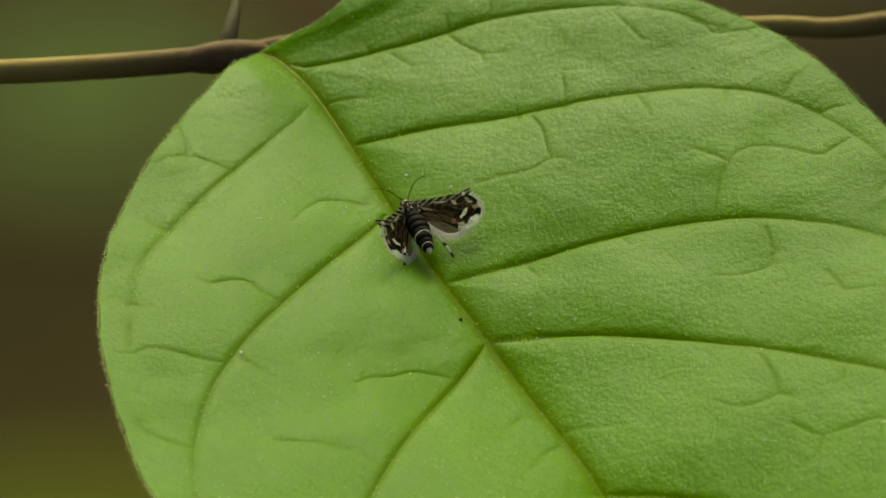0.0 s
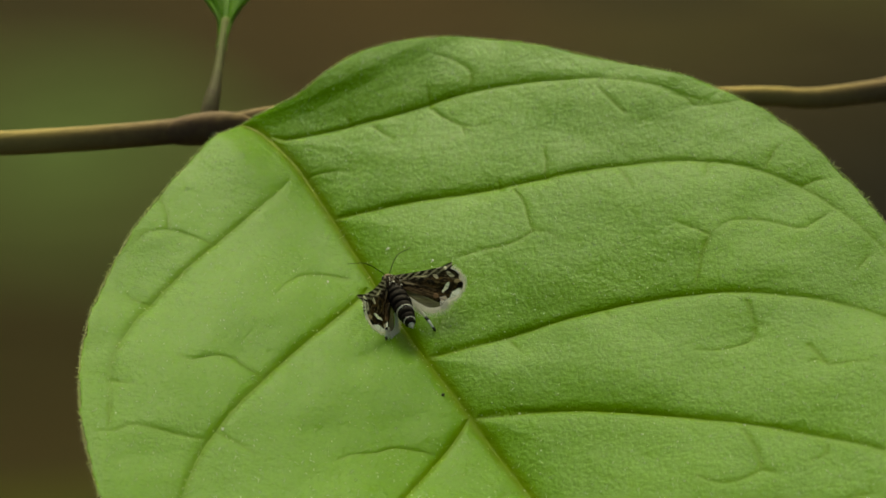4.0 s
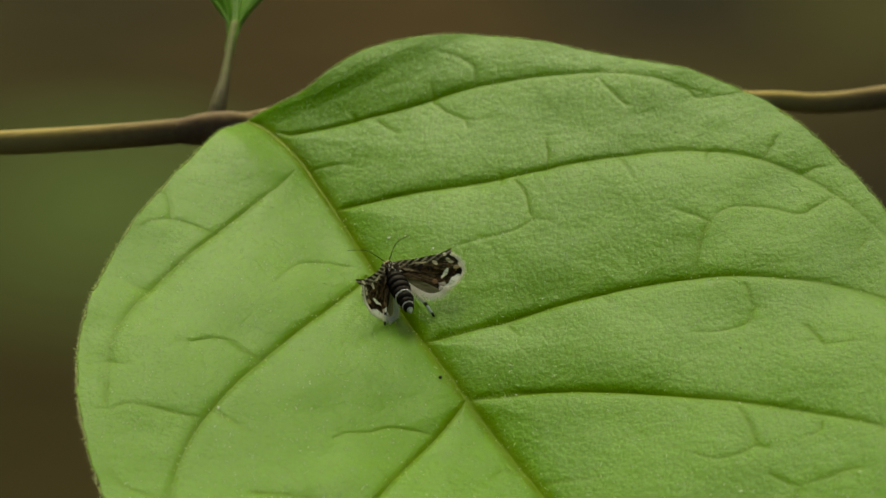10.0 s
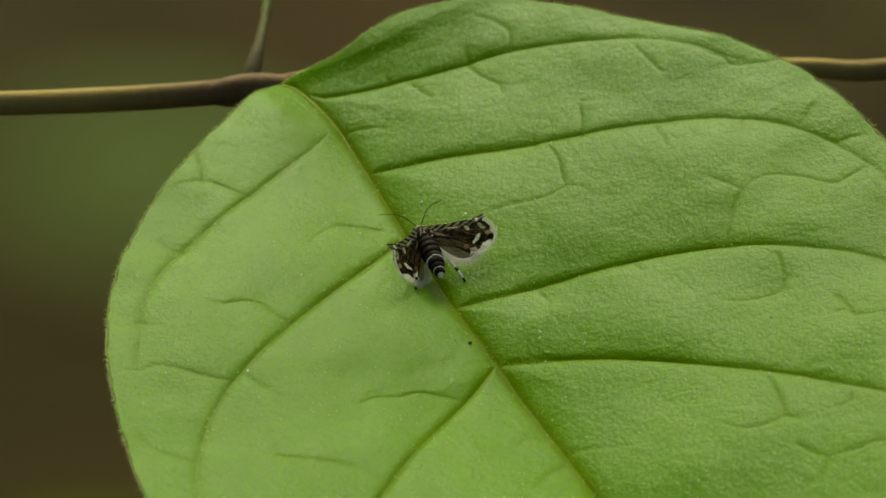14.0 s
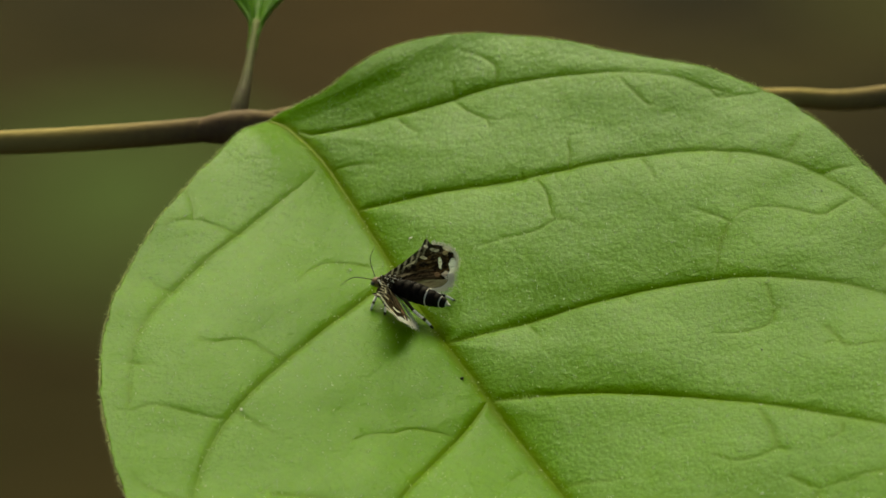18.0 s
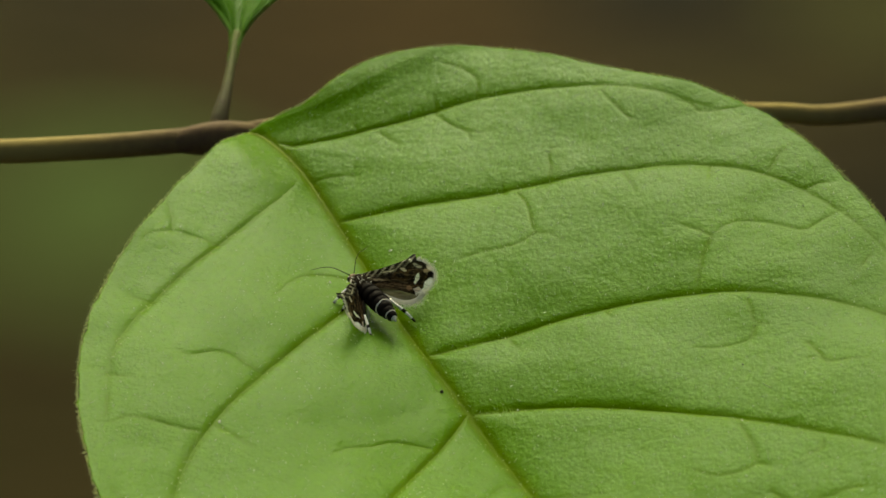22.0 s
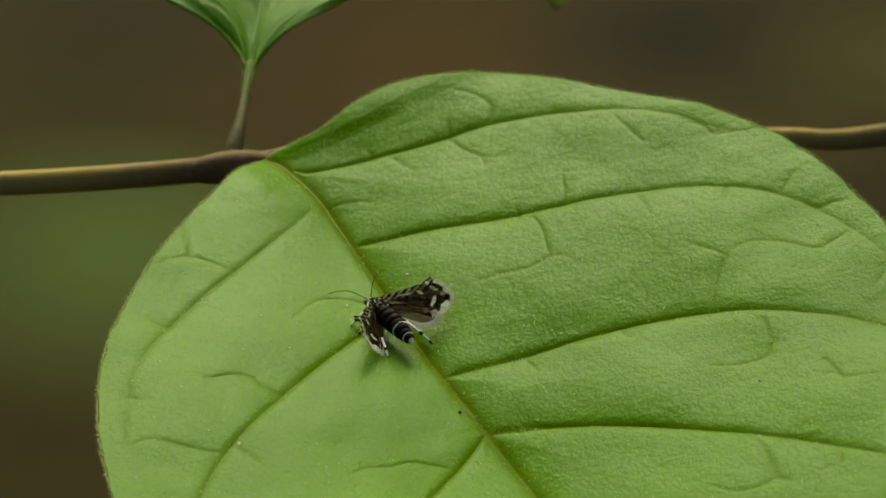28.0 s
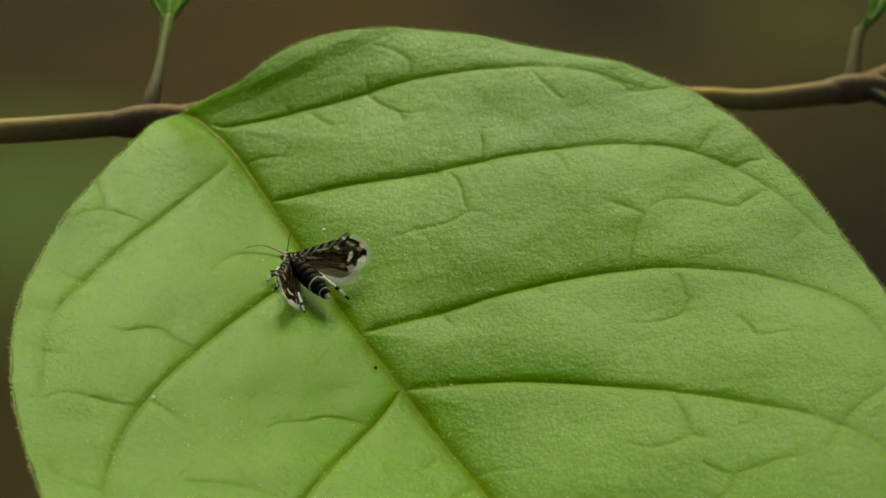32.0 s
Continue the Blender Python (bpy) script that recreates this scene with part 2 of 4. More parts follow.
# ---------------------------------------------------------------- the large leaf
# Leaf space in millimetres: u along the midrib from the base, v across it, w up.
LEAF_POSE = Matrix(((0.4017, 0.9126, -0.0758, -0.0145), (-0.9146, 0.4040, 0.0181, 0.0276), (0.0471, 0.0621, 0.9970, 0.7505), (0, 0, 0, 1)))
MIDRIB = [(-3.4, 1), (-1, 2.01), (6.6, 2.64), (14.27, 2.45), (21.95, 1.98), (29.63, 1.55), (37.3, 1.31), (44.97, 1.25), (52.65, 1.26), (60.34, 1.21), (68, 0.9), (90, -1), (108, -3)]
OUTLINE = [(-3.4, 1.2), (-4.4, 6.6), (-6.3, 14.0), (-2.5, 21.1), (4.2, 26.6), (13.0, 31.9), (20.7, 36.2), (28.9, 38.2), (39.1, 38.1), (51.0, 36.5), (64.6, 33.4),
           (80, 25), (95, 11), (108, -3), (99, -12), (85, -22), (70, -27.6), (57, -28.7), (46.5, -27.9), (36, -25.8), (26.6, -22.3), (16.3, -16.4), (5.6, -8.3), (-0.6, -2.6)]
SIDE_LEFT = [
    [(7.5, 1.8), (11.02, -2.64), (14.7, -6.9), (18.53, -11.07), (22.53, -15.1), (26.8, -18.82), (31.48, -21.9), (36.8, -23.9)],
    [(25.99, 0.89), (30.01, -4.42), (34.3, -9.49), (38.88, -14.32), (43.74, -18.9), (47.69, -21.73), (51.89, -23.91), (56.32, -25.43), (61, -26.31)],
    [(45.19, 1.09), (49.63, -3.95), (54.31, -8.88), (59.31, -13.47), (64.71, -17.5), (70.58, -20.75), (77, -23)]
]
SIDE_RIGHT = [
    [(0.6, 2.7), (1.7, 3.5), (2.61, 5.94), (3.52, 8.33), (4.41, 10.64), (5.21, 12.93), (5.78, 15.14), (6.2, 17.28), (6.92, 19.59), (8.28, 22.24), (10, 25.1), (13.4, 29.3), (17.1, 32), (22, 34.5)],
    [(15.19, 2.6), (17.59, 8.08), (20.05, 13.35), (22.41, 18.83), (24.95, 24.32), (28.16, 29.23), (32.47, 32.95), (38, 35.05), (44.27, 35.61), (49.99, 35.5)]
]
SIDE_LOW = [
    [(36.91, 1.49), (38.43, 7.3), (39.76, 13.03), (41.91, 18.57), (45.16, 23.68), (49.41, 28.04), (54.35, 31.18), (59.81, 32.58), (66, 31.6)],
    [(45.5, 1.8), (48.33, 6.29), (51.77, 10.31), (55.46, 14.08), (59.31, 17.72), (63.37, 21.14), (67.77, 24.07), (72.65, 25.92), (78, 25.8)]
]
SIDE_TIP = [
    [(64.4, 0.6), (67.9, 5.4), (73.1, 10.1), (79, 14), (86, 16.5)],
    [(72, 0.0), (77, -6), (83, -12), (90, -15.5)],
]
SIDE_VEINS = SIDE_LEFT + SIDE_RIGHT + SIDE_LOW + SIDE_TIP
NET_BASE = [
    [(16.1, -8.5), (14.6, -9.8), (13.4, -11.4), (13.7, -13.4), (14.8, -14.4)], [(13.4, -11.4), (11, -10.7), (8.5, -10.3)], [(24.1, -16.8), (23.2, -17.6), (22.4, -17.9)],
    [(23.8, 0.1), (22.6, -1.4), (22.4, -3.3), (23.7, -5.2), (25, -6.4)], [(34.3, -23.1), (35.3, -21.5)], [(36.2, -11.9), (34.6, -12.7), (33.4, -13.1), (32.9, -14.3), (33.1, -16.4), (32.3, -17)],
    [(43.2, -19.1), (42.5, -20.4), (41.4, -21.7), (40.4, -23.5), (40.9, -24.7), (40.6, -25.9)], [(43, -17.5), (44.4, -16.7), (46, -16)], [(37.3, -24), (40.4, -25)],
    [(52.5, -24.4), (51.9, -25.4), (50.4, -26.8), (48.9, -27.1)]
]
NET_LEFT = [
    [(48.1, -3.3), (47.5, -4.4), (47, -5.9), (47.4, -7.4), (47.3, -9.2), (47.8, -10.4)], [(53.1, -18.5), (54.3, -15.6), (55.9, -13.3), (57.9, -12.2)], [(8.5, 2.5), (8.4, 3.4), (9.5, 5.4), (10.4, 6.1)],
    [(5.5, 10.4), (6.9, 10.6), (8.5, 11)], [(7, 15.6), (8.4, 15.8), (10.6, 16.5), (11.6, 17.1), (12.4, 18.4)], [(11.2, 16.6), (12.8, 16.1)],
    [(6.5, 15.5), (5.3, 16), (3.7, 16.5)], [(6.4, 19.5), (5.3, 20.2), (3.8, 20.6), (1.3, 20.1), (-0.4, 19.2)], [(3.6, 8.9), (1.9, 9.3)],
    [(22.3, 16.2), (24.5, 16), (27, 15.2), (28.5, 14.9), (29.4, 15.7), (30.7, 16.1)]
]
NET_MIDDLE = [
    [(28.6, 14.8), (28.9, 13.3), (28.7, 11.9), (28, 10.1), (27.6, 8.5)], [(22.6, 19), (20.5, 20.1), (18.3, 21), (18.7, 22)], [(21.4, 15.3), (20, 15.8)],
    [(19.2, 28.4), (16.6, 28.3), (14.4, 28.3), (13.7, 28.4)], [(19.5, 32.9), (20.8, 33.6), (22, 33.6), (23, 35.2), (23.9, 37.1)], [(25.8, 24.4), (27.8, 24.1), (29.1, 23.8)],
    [(29.8, 30.5), (31.5, 29.5)], [(33.2, 34), (32.5, 34.9), (31.5, 36.3)], [(37.3, 35.1), (37.4, 36.3), (37.9, 37.1)],
    [(41.8, 35), (42, 33.3), (42.1, 32), (40.5, 31.1), (38.9, 29.9), (37.9, 28.4), (37.9, 27.1), (38.4, 25.8)], [(38.4, 25.8), (36.8, 25.2), (35.3, 24.4)]
]
NET_RIGHT = [
    [(38.4, 25.8), (40, 24.2), (41.7, 22.9), (43.4, 21.7)], [(48.4, 34.2), (49.3, 32.7)], [(39.3, 7.5), (40.5, 7.6), (41.1, 7.6)],
    [(40.9, 15.1), (42, 15)], [(47.1, 24.2), (48.4, 23.8), (49.6, 23.4), (50.6, 24)], [(50.1, 23.2), (51.2, 22.1), (51.1, 21), (50.7, 19.7), (49.7, 18.3)],
    [(54.5, 25.2), (55.8, 25.2), (57.4, 25.2), (58.1, 26.5), (59, 27.6)], [(57.3, 25.1), (56.4, 24.9), (56.2, 24.1)], [(59.4, 16.7), (61.2, 16.5), (62.7, 16.1), (63.5, 15.8), (63.8, 14.6), (63.6, 13.4), (62.8, 12.2), (61.6, 11.7)],
    [(63.6, 15.7), (64.4, 16.3)]
]
NET_LOW = [
    [(70.1, 20.4), (69.6, 19.4), (69.5, 18.4), (69, 16.9), (69.1, 15.9)], [(69.1, 15.9), (70, 14.9), (70.4, 13.2)], [(66.7, 15.1), (68.1, 15.7), (68.8, 16.1)],
    [(58.8, 0.7), (59.2, -0.6), (60.4, -2.4)], [(55, 0.8), (54.4, 0), (55.1, -1.4)], [(57.6, 1.3), (57.9, 2.3), (58.7, 3.5), (59.6, 5.1)],
    [(64.3, 20.7), (64.9, 20.1), (64.9, 19)], [(69.2, 24.7), (68.3, 26.9), (67.9, 29.6), (68.7, 31.8)], [(69.8, 24), (71.4, 21.7)]
]
SMALL_VEINS = NET_BASE + NET_LEFT + NET_MIDDLE + NET_RIGHT + NET_LOW


def fold(x, r):
    """Height of the two halves rising from a crease that is rounded by r, mm."""
    a = np.sqrt(x ** 2 + r ** 2) - r
    return np.where(x > 0, 0.17 * a - 0.0007 * a * a, 0.27 * a - 0.001 * a * a)


def leaf_height(u, v):
    """The leaf folds up a little along its length, mm."""
    tip = np.maximum(u - 60, 0)
    crest = 0.9 * np.exp(-((u - 1.5) / 6) ** 2 - ((v + 2.0) / 3.2) ** 2) - 0.6 * np.exp(-((u + 1) / 5.5) ** 2 - ((v - 7.0) / 4.2) ** 2)
    return -2.2 + fold(v, 1.5) - 0.003 * tip ** 2 + crest


def curl(u, v):
    """The fold is sharp along the midrib, the margin beside the stalk curls up, and the blade flattens towards the tip and the near half lies lower, mm."""
    lobe = 1 / (1 + np.exp(-(v - 4.0) / 1.2)) / (1 + np.exp((v - 20.0) / 3.0))
    tip = np.maximum(u - 44, 0)
    x = v - np.interp(u, [q[0] for q in MIDRIB], [q[1] for q in MIDRIB])
    crease = fold(x, 0.45) - fold(v, 1.5) - 0.055 * (np.sqrt(np.minimum(x, 0) ** 2 + 0.2) - 0.45)
    return 1.1 * lobe * np.exp(-(np.maximum(u + 6.5, 0) / 6.0) ** 2) + 0.0032 * tip ** 2 + crease


def vein_distance(px, py, line):
    """Distance of points from a polyline, mm, and how far along it the nearest point lies, 0 to 1."""
    best, along = np.full(px.shape, 1e9), np.zeros(px.shape)
    n = len(line) - 1
    for k, ((x0, y0), (x1, y1)) in enumerate(zip(line[:-1], line[1:])):
        dx, dy = x1 - x0, y1 - y0
        t = np.clip(((px - x0) * dx + (py - y0) * dy) / (dx * dx + dy * dy + 1e-9), 0, 1)
        d = np.hypot(px - x0 - t * dx, py - y0 - t * dy)
        near = d < best
        best[near], along[near] = d[near], ((k + t) / n)[near]
    return best, along


def relief(u, v):
    """Height added by creased veins and the tissue bulging between them, and the vein mask."""
    shape = u.shape
    u, v = u.ravel(), v.ravel()

    def near(line, reach):
        p = np.array(line)
        lo, hi = p.min(0) - reach, p.max(0) + reach
        return np.nonzero((u > lo[0]) & (u < hi[0]) & (v > lo[1]) & (v < hi[1]))[0]

    wide, deep, mask, small, thin = (np.zeros(u.shape) for _ in range(5))
    for k, line in enumerate([MIDRIB] + SIDE_VEINS):
        p = spline(line, 70 if k == 0 else 34)
        i = near(p, 14.0)
        d, t = vein_distance(u[i], v[i], p)
        a = 1 - (0.45 if k == 0 else 0.8) * t ** 1.6
        if k == 1:
            a = a * (0.35 + 0.65 * np.minimum(1, 2.5 * t))
        big = 1.0 if k == 0 else 0.74 if k < 4 else 0.68
        wide[i] = np.maximum(wide[i], (0.55 if 0 < k < 4 else 1.0) * a * np.exp(-d / (3.8 if k == 0 else 3.3)))
        deep[i] = np.maximum(deep[i], big * a * np.exp(-(d / (0.55 if k == 0 else 0.36)) ** 1.1))
        mask[i] = np.maximum(mask[i], big * a * np.exp(-(d / (0.50 if k == 0 else 0.34)) ** 2))
    for line in SMALL_VEINS:
        p = spline(line, 14)
        i = near(p, 4.0)
        d, t = vein_distance(u[i], v[i], p)
        a = 1 - 0.5 * t ** 2
        small[i] = np.maximum(small[i], a * np.exp(-d / 0.8))
        thin[i] = np.maximum(thin[i], a * np.exp(-(d / 0.2) ** 1.5))
    h = 0.44 * (1 - wide) + 0.28 * (1 - deep) + 0.075 * (1 - small) - 0.05 * thin
    mask = np.maximum(mask, 0.42 * np.exp(-((1 - thin) / 0.6) ** 2) * (thin > 0.05))
    wave = np.array([noise.noise(Vector((a * 0.09, b * 0.09, 3.0))) * 0.5 + noise.noise(Vector((a * 0.33, b * 0.33, 8.0))) * 0.075 for a, b in zip(u, v)])
    return (h - 0.70 + wave).reshape(shape), mask.reshape(shape)


def leaf_surface(u, v, lift=0.0):
    """Places on the leaf's upper side in its own space, metres, and the vein mask."""
    h, mask = relief(u, v)
    e = curl(u, v)
    return np.stack([u + e * (187 - u) / 111, v - e * (54 + v) / 111, leaf_height(u, v) + h + e + lift], -1) * 0.001, mask


def make_leaf():
    leaf = new("leaf")
    leaf.matrix_world = LEAF_POSE
    spokes, rings, under = 1700, 300, 40
    edge = spline(OUTLINE + [OUTLINE[0]], spokes + 1)[:-1]
    rng = np.random.RandomState(4)
    c = np.array([44.0, 4.0])
    arc = np.linspace(0, 2 * np.pi, spokes, endpoint=False)
    rough = sum(a * np.sin(k * arc + q) for k, a, q in ((37, 0.05, 0.3), (61, 0.04, 1.7), (113, 0.035, 4.0), (173, 0.03, 2.2), (311, 0.02, 0.8)))
    edge = edge + (edge - c) / np.linalg.norm(edge - c, axis=1)[:, None] * rough[:, None]
    k = np.linspace(0, 1, rings) ** 0.8 * 0.9995 + 0.0005
    grid = c + (edge - c)[None] * k[:, None, None]
    # upper side from the middle outwards, then the lower side back inwards
    low = c + (edge - c)[None] * np.linspace(1, 0.02, under)[:, None, None] ** 0.9
    flat = np.concatenate([grid.reshape(-1, 2), low.reshape(-1, 2)])
    verts, mask = leaf_surface(flat[:, 0], flat[:, 1])
    verts[rings * spokes:, 2] -= np.repeat(np.interp(np.arange(under), (0, 1, 4), (0.00008, 0.0005, 0.00095)), spokes)
    i, j = np.meshgrid(np.arange(rings + under - 1), np.arange(spokes), indexing="ij")
    a, b, n = i * spokes, (i + 1) * spokes, (j + 1) % spokes
    faces = np.stack([a + n, b + n, b + j, a + j], -1).reshape(-1, 4)
    me = bpy.data.meshes.new("blade")
    me.vertices.add(len(verts)), me.loops.add(faces.size), me.polygons.add(len(faces))
    me.vertices.foreach_set("co", verts.ravel())
    me.loops.foreach_set("vertex_index", faces.ravel().astype(np.int32))
    me.polygons.foreach_set("loop_start", np.arange(0, faces.size, 4, dtype=np.int32))
    me.update(calc_edges=True)
    me.polygons.foreach_set("use_smooth", [True] * len(faces))
    me.materials.append(BLADE)
    blade = new("blade", me)
    blade.parent = leaf
    me.attributes.new("vein", "FLOAT", "POINT").data.foreach_set("value", mask.astype(np.float32))

    def on_leaf(line, n, lift):
        p = spline(line, n)
        return leaf_surface(p[:, 0], p[:, 1], lift)[0]

    v_, f_ = tube(on_leaf(MIDRIB[:-1], 90, -0.155), [0.00026, 0.00015, 0.00014, 0.00012, 0.0001], 8)
    mesh_object("midrib", v_, f_, RIB_BROWN, leaf, "sunken tan midrib")
    for line in SIDE_VEINS:
        v_, f_ = tube(on_leaf(line, 46, -0.11), [0.0001, 0.0001, 0.00009, 0.00006], 6)
        mesh_object("side_vein", v_, f_, RIB, leaf)
    # fine hairs: a fringe on the margin, short ones over the blade
    v_, f_ = [], []

    def hair(p, d, r):
        n = len(v_)
        d = np.array(d)
        s = np.cross(d, (0.3, 0.2, 0.93))
        s = s / (np.linalg.norm(s) + 1e-9) * r
        t = np.cross(s, d)
        t = t / (np.linalg.norm(t) + 1e-9) * r
        v_.extend([p + s, p - 0.5 * s + 0.87 * t, p - 0.5 * s - 0.87 * t, p + d])
        f_.extend([(n, n + 1, n + 3), (n + 1, n + 2, n + 3), (n + 2, n, n + 3)])

    rim = spline(OUTLINE + [OUTLINE[0]], 5200)
    nrm = np.gradient(rim, axis=0)
    nrm = np.stack([-nrm[:, 1], nrm[:, 0]], 1) / np.linalg.norm(nrm, axis=1)[:, None]
    inward = np.sign(((c - rim) * nrm).sum(1))[:, None]
    nrm = -nrm * inward
    rim = rim + rng.normal(0, 0.05, rim.shape)
    for k, (p, d) in enumerate(zip(leaf_surface(rim[:, 0], rim[:, 1], -0.03)[0], nrm)):
        ln = rng.uniform(0.16, 0.34) if k % 4 == 0 else rng.uniform(0.05, 0.17)
        hair(p, np.array([*(d * ln + rng.normal(0, 0.07, 2)), rng.uniform(0.0, 0.2)]) * 0.001, 2.2e-5)
    fringe = mesh_object("marginal_hairs", v_, f_, HAIR, leaf, "fine pale hairs fringing the leaf margin", False)
    tagged(fringe, kind="stuff")
    v_, f_ = [], []
    pu, pv = rng.uniform(-5, 80, 16000), rng.uniform(-29, 39, 16000)
    ang = np.arctan2(pv - c[1], pu - c[0])
    ea = np.arctan2(edge[:, 1] - c[1], edge[:, 0] - c[0])
    er = np.hypot(edge[:, 1] - c[1], edge[:, 0] - c[0])
    o = np.argsort(ea)
    ok = np.hypot(pv - c[1], pu - c[0]) < np.interp(ang, ea[o], er[o]) * 0.97
    pu, pv = pu[ok][:8000], pv[ok][:8000]
    for p in leaf_surface(pu, pv)[0]:
        hair(p, np.array([rng.uniform(-0.16, 0.08), rng.normal(0, 0.08), rng.uniform(0.03, 0.12)]) * 0.001, rng.choice([1.8e-5, 2.2e-5, 3e-5, 6e-5]))
    tagged(mesh_object("surface_hairs", v_, f_, HAIR, leaf, "tiny pale hairs scattered on the blade", False), kind="stuff")
    tagged(leaf, "large fresh green ovate leaf with sunken veins", "leaf", "leaves on the twig")
    return leaf


make_leaf()


def leaf_point(u, v, lift=0.0):
    """World place of a point on the large leaf, mm along and across it."""
    return LEAF_POSE @ Vector(leaf_surface(np.array([u]), np.array([v]), lift)[0][0])


# ---------------------------------------------------------------- twig and other leaves
def make_twig():
    twig = new("twig")
    node_a, node_b = NODES

    def piece(name, pts, radii, mat, label="", sides=16, n=40, flat=1.0):
        v, f = tube(spline(pts, n), radii, sides, flat)
        return mesh_object(name, v, f, mat, twig, label)

    piece("internode", [(-0.1, 0.0365, 0.7405), (-0.0462, 0.0385, 0.7408), (-0.0304, 0.0392, 0.7411), (-0.0188, 0.0404, 0.7414)], [0.00105, 0.00106, 0.00108, 0.0011, 0.0012, 0.00122], STEM, "brownish green round stem")
    piece("internode", [(-0.0188, 0.0404, 0.7414), (-0.0100, 0.0448, 0.7404), (0.010, 0.051, 0.737), (0.0349, 0.0578, 0.7337), (0.0422, 0.0594, 0.7324), (0.0515, 0.0626, 0.7315)],
          [0.0009, 0.00085, 0.00095, 0.001, 0.001, 0.00105, 0.0013], STEM, "brownish green round stem")
    piece("internode", [(0.054, 0.0635, 0.7316), (0.0595, 0.0673, 0.7315), (0.075, 0.074, 0.733), (0.11, 0.085, 0.737)], [0.0012, 0.0010, 0.0009, 0.0008], STEM, "brownish green round stem")
    piece("main_stem", [(-0.1, 0.0365, 0.7405), (-0.22, 0.030, 0.715), (-0.36, 0.02, 0.55), (-0.43, 0.02, 0.25), (-0.45, 0.02, -0.03)], [0.00105, 0.0015, 0.0022, 0.003, 0.0036], STEM, "brown upright main stem rooted in the ground")
    for p in (node_a, node_b):
        v, f = ball(p, (0.0046, 0.00152, 0.00160), Matrix.Rotation(0.2, 3, "Z"), 20, 24)
        mesh_object("node", v, f, STEM, twig, "swollen purplish brown node")
    base = LEAF_POSE @ Vector((-0.0034, 0.0012, -0.0022))
    piece("petiole", [node_a, tuple((Vector(node_a) * 0.5 + base * 0.5) + Vector((0.0008, 0, -0.0028))), tuple(base - Vector((-0.0004, 0, 0.0010))), tuple(LEAF_POSE @ Vector((0.003, 0.0026, -0.0036)))], [0.0006, 0.0004, 0.0004, 0.0003], PETIOLE, "short purplish leaf stalk", 12, 20)
    piece("petiole", [(-0.0187, 0.0402, 0.7411), (-0.0185, 0.0425, 0.7424), (-0.0181, 0.0460, 0.7432), (-0.0179, 0.0510, 0.7437), (-0.0177, 0.0560, 0.7441)], [0.0010, 0.0008, 0.00052, 0.00042, 0.0004, 0.0004], PETIOLE, "slender purplish leaf stalk", 12, 24)
    piece("petiole", [node_b, (0.0538, 0.0665, 0.7330), (0.0548, 0.0705, 0.7345)], [0.0011, 0.0007, 0.0006], PETIOLE, "slender purplish leaf stalk", 12, 20)
    piece("petiole", [node_b, (0.0552, 0.0622, 0.7315), (0.0574, 0.0602, 0.7313)], [0.0010, 0.0007, 0.0006], PETIOLE, "short purplish leaf stalk", 12, 20)
    tagged(twig, "brown and olive twig with purplish nodes behind the leaf", "twig")


make_twig()


def small_leaf(base, ahead, up, length, width, fold, droop, material, label, seed=1, narrow=0.12):
    """An ovate leaf with a narrowed base: blade, midrib and side veins. ahead and up: directions in the world."""
    ob = new("leaf")
    x = Vector(ahead).normalized()
    z = (Vector(up) - x * Vector(up).dot(x)).normalized()
    y = z.cross(x)
    ob.matrix_world = Matrix.Translation(base) @ Matrix((x, y, z)).transposed().to_4x4()
    ns, nv = 120, 64

    def place(s, q):
        half = width * 0.5 * max(0.006, (math.sin(math.pi * min(1, s ** 0.72)) ** 0.85) * min(1, (s / narrow) ** 1.9) + 0.004 * (1 - s))
        v = q * half
        w = fold * abs(v) - droop * s * s * length - 0.6 * v * v / width
        ph = (s * 7.5 - abs(q) * 2.2) % 1.0
        rib = min(ph, 1 - ph) if abs(q) > 0.03 else 0
        d = min(rib / 7.5 * length * 0.9, abs(v))
        m = math.exp(-(d / 0.0006) ** 2)
        w += 0.0003 * (1 - math.exp(-(d / 0.0022) ** 1.3)) - 0.0001 * m
        w += 0.0008 * noise.noise(Vector((s * 8, q * 3, seed)))
        return (s * length, v, w), m

    verts, mask = [], []
    for i in range(ns + 1):
        for j in range(nv + 1):
            p, m = place(i / ns, j / nv * 2 - 1)
            verts.append(p), mask.append(m)
    faces = [(i * (nv + 1) + j, (i + 1) * (nv + 1) + j, (i + 1) * (nv + 1) + j + 1, i * (nv + 1) + j + 1) for i in range(ns) for j in range(nv)]
    blade = mesh_object("blade", verts, faces, material, ob)
    blade.data.attributes.new("vein", "FLOAT", "POINT").data.foreach_set("value", [0.4 * a for a in mask])
    sol = blade.modifiers.new("thickness", "SOLIDIFY")
    sol.thickness, sol.offset = 0.0003, -1.0
    v, f = tube([np.array(place(s, 0)[0]) + (0, 0, 0.00002) for s in np.linspace(0, 0.97, 40)], [0.00024, 0.00014, 0.00006], 8)
    mesh_object("midrib", v, f, BLADE_FAR, ob)
    tagged(ob, label, "leaf", "leaves on the twig")
    return ob


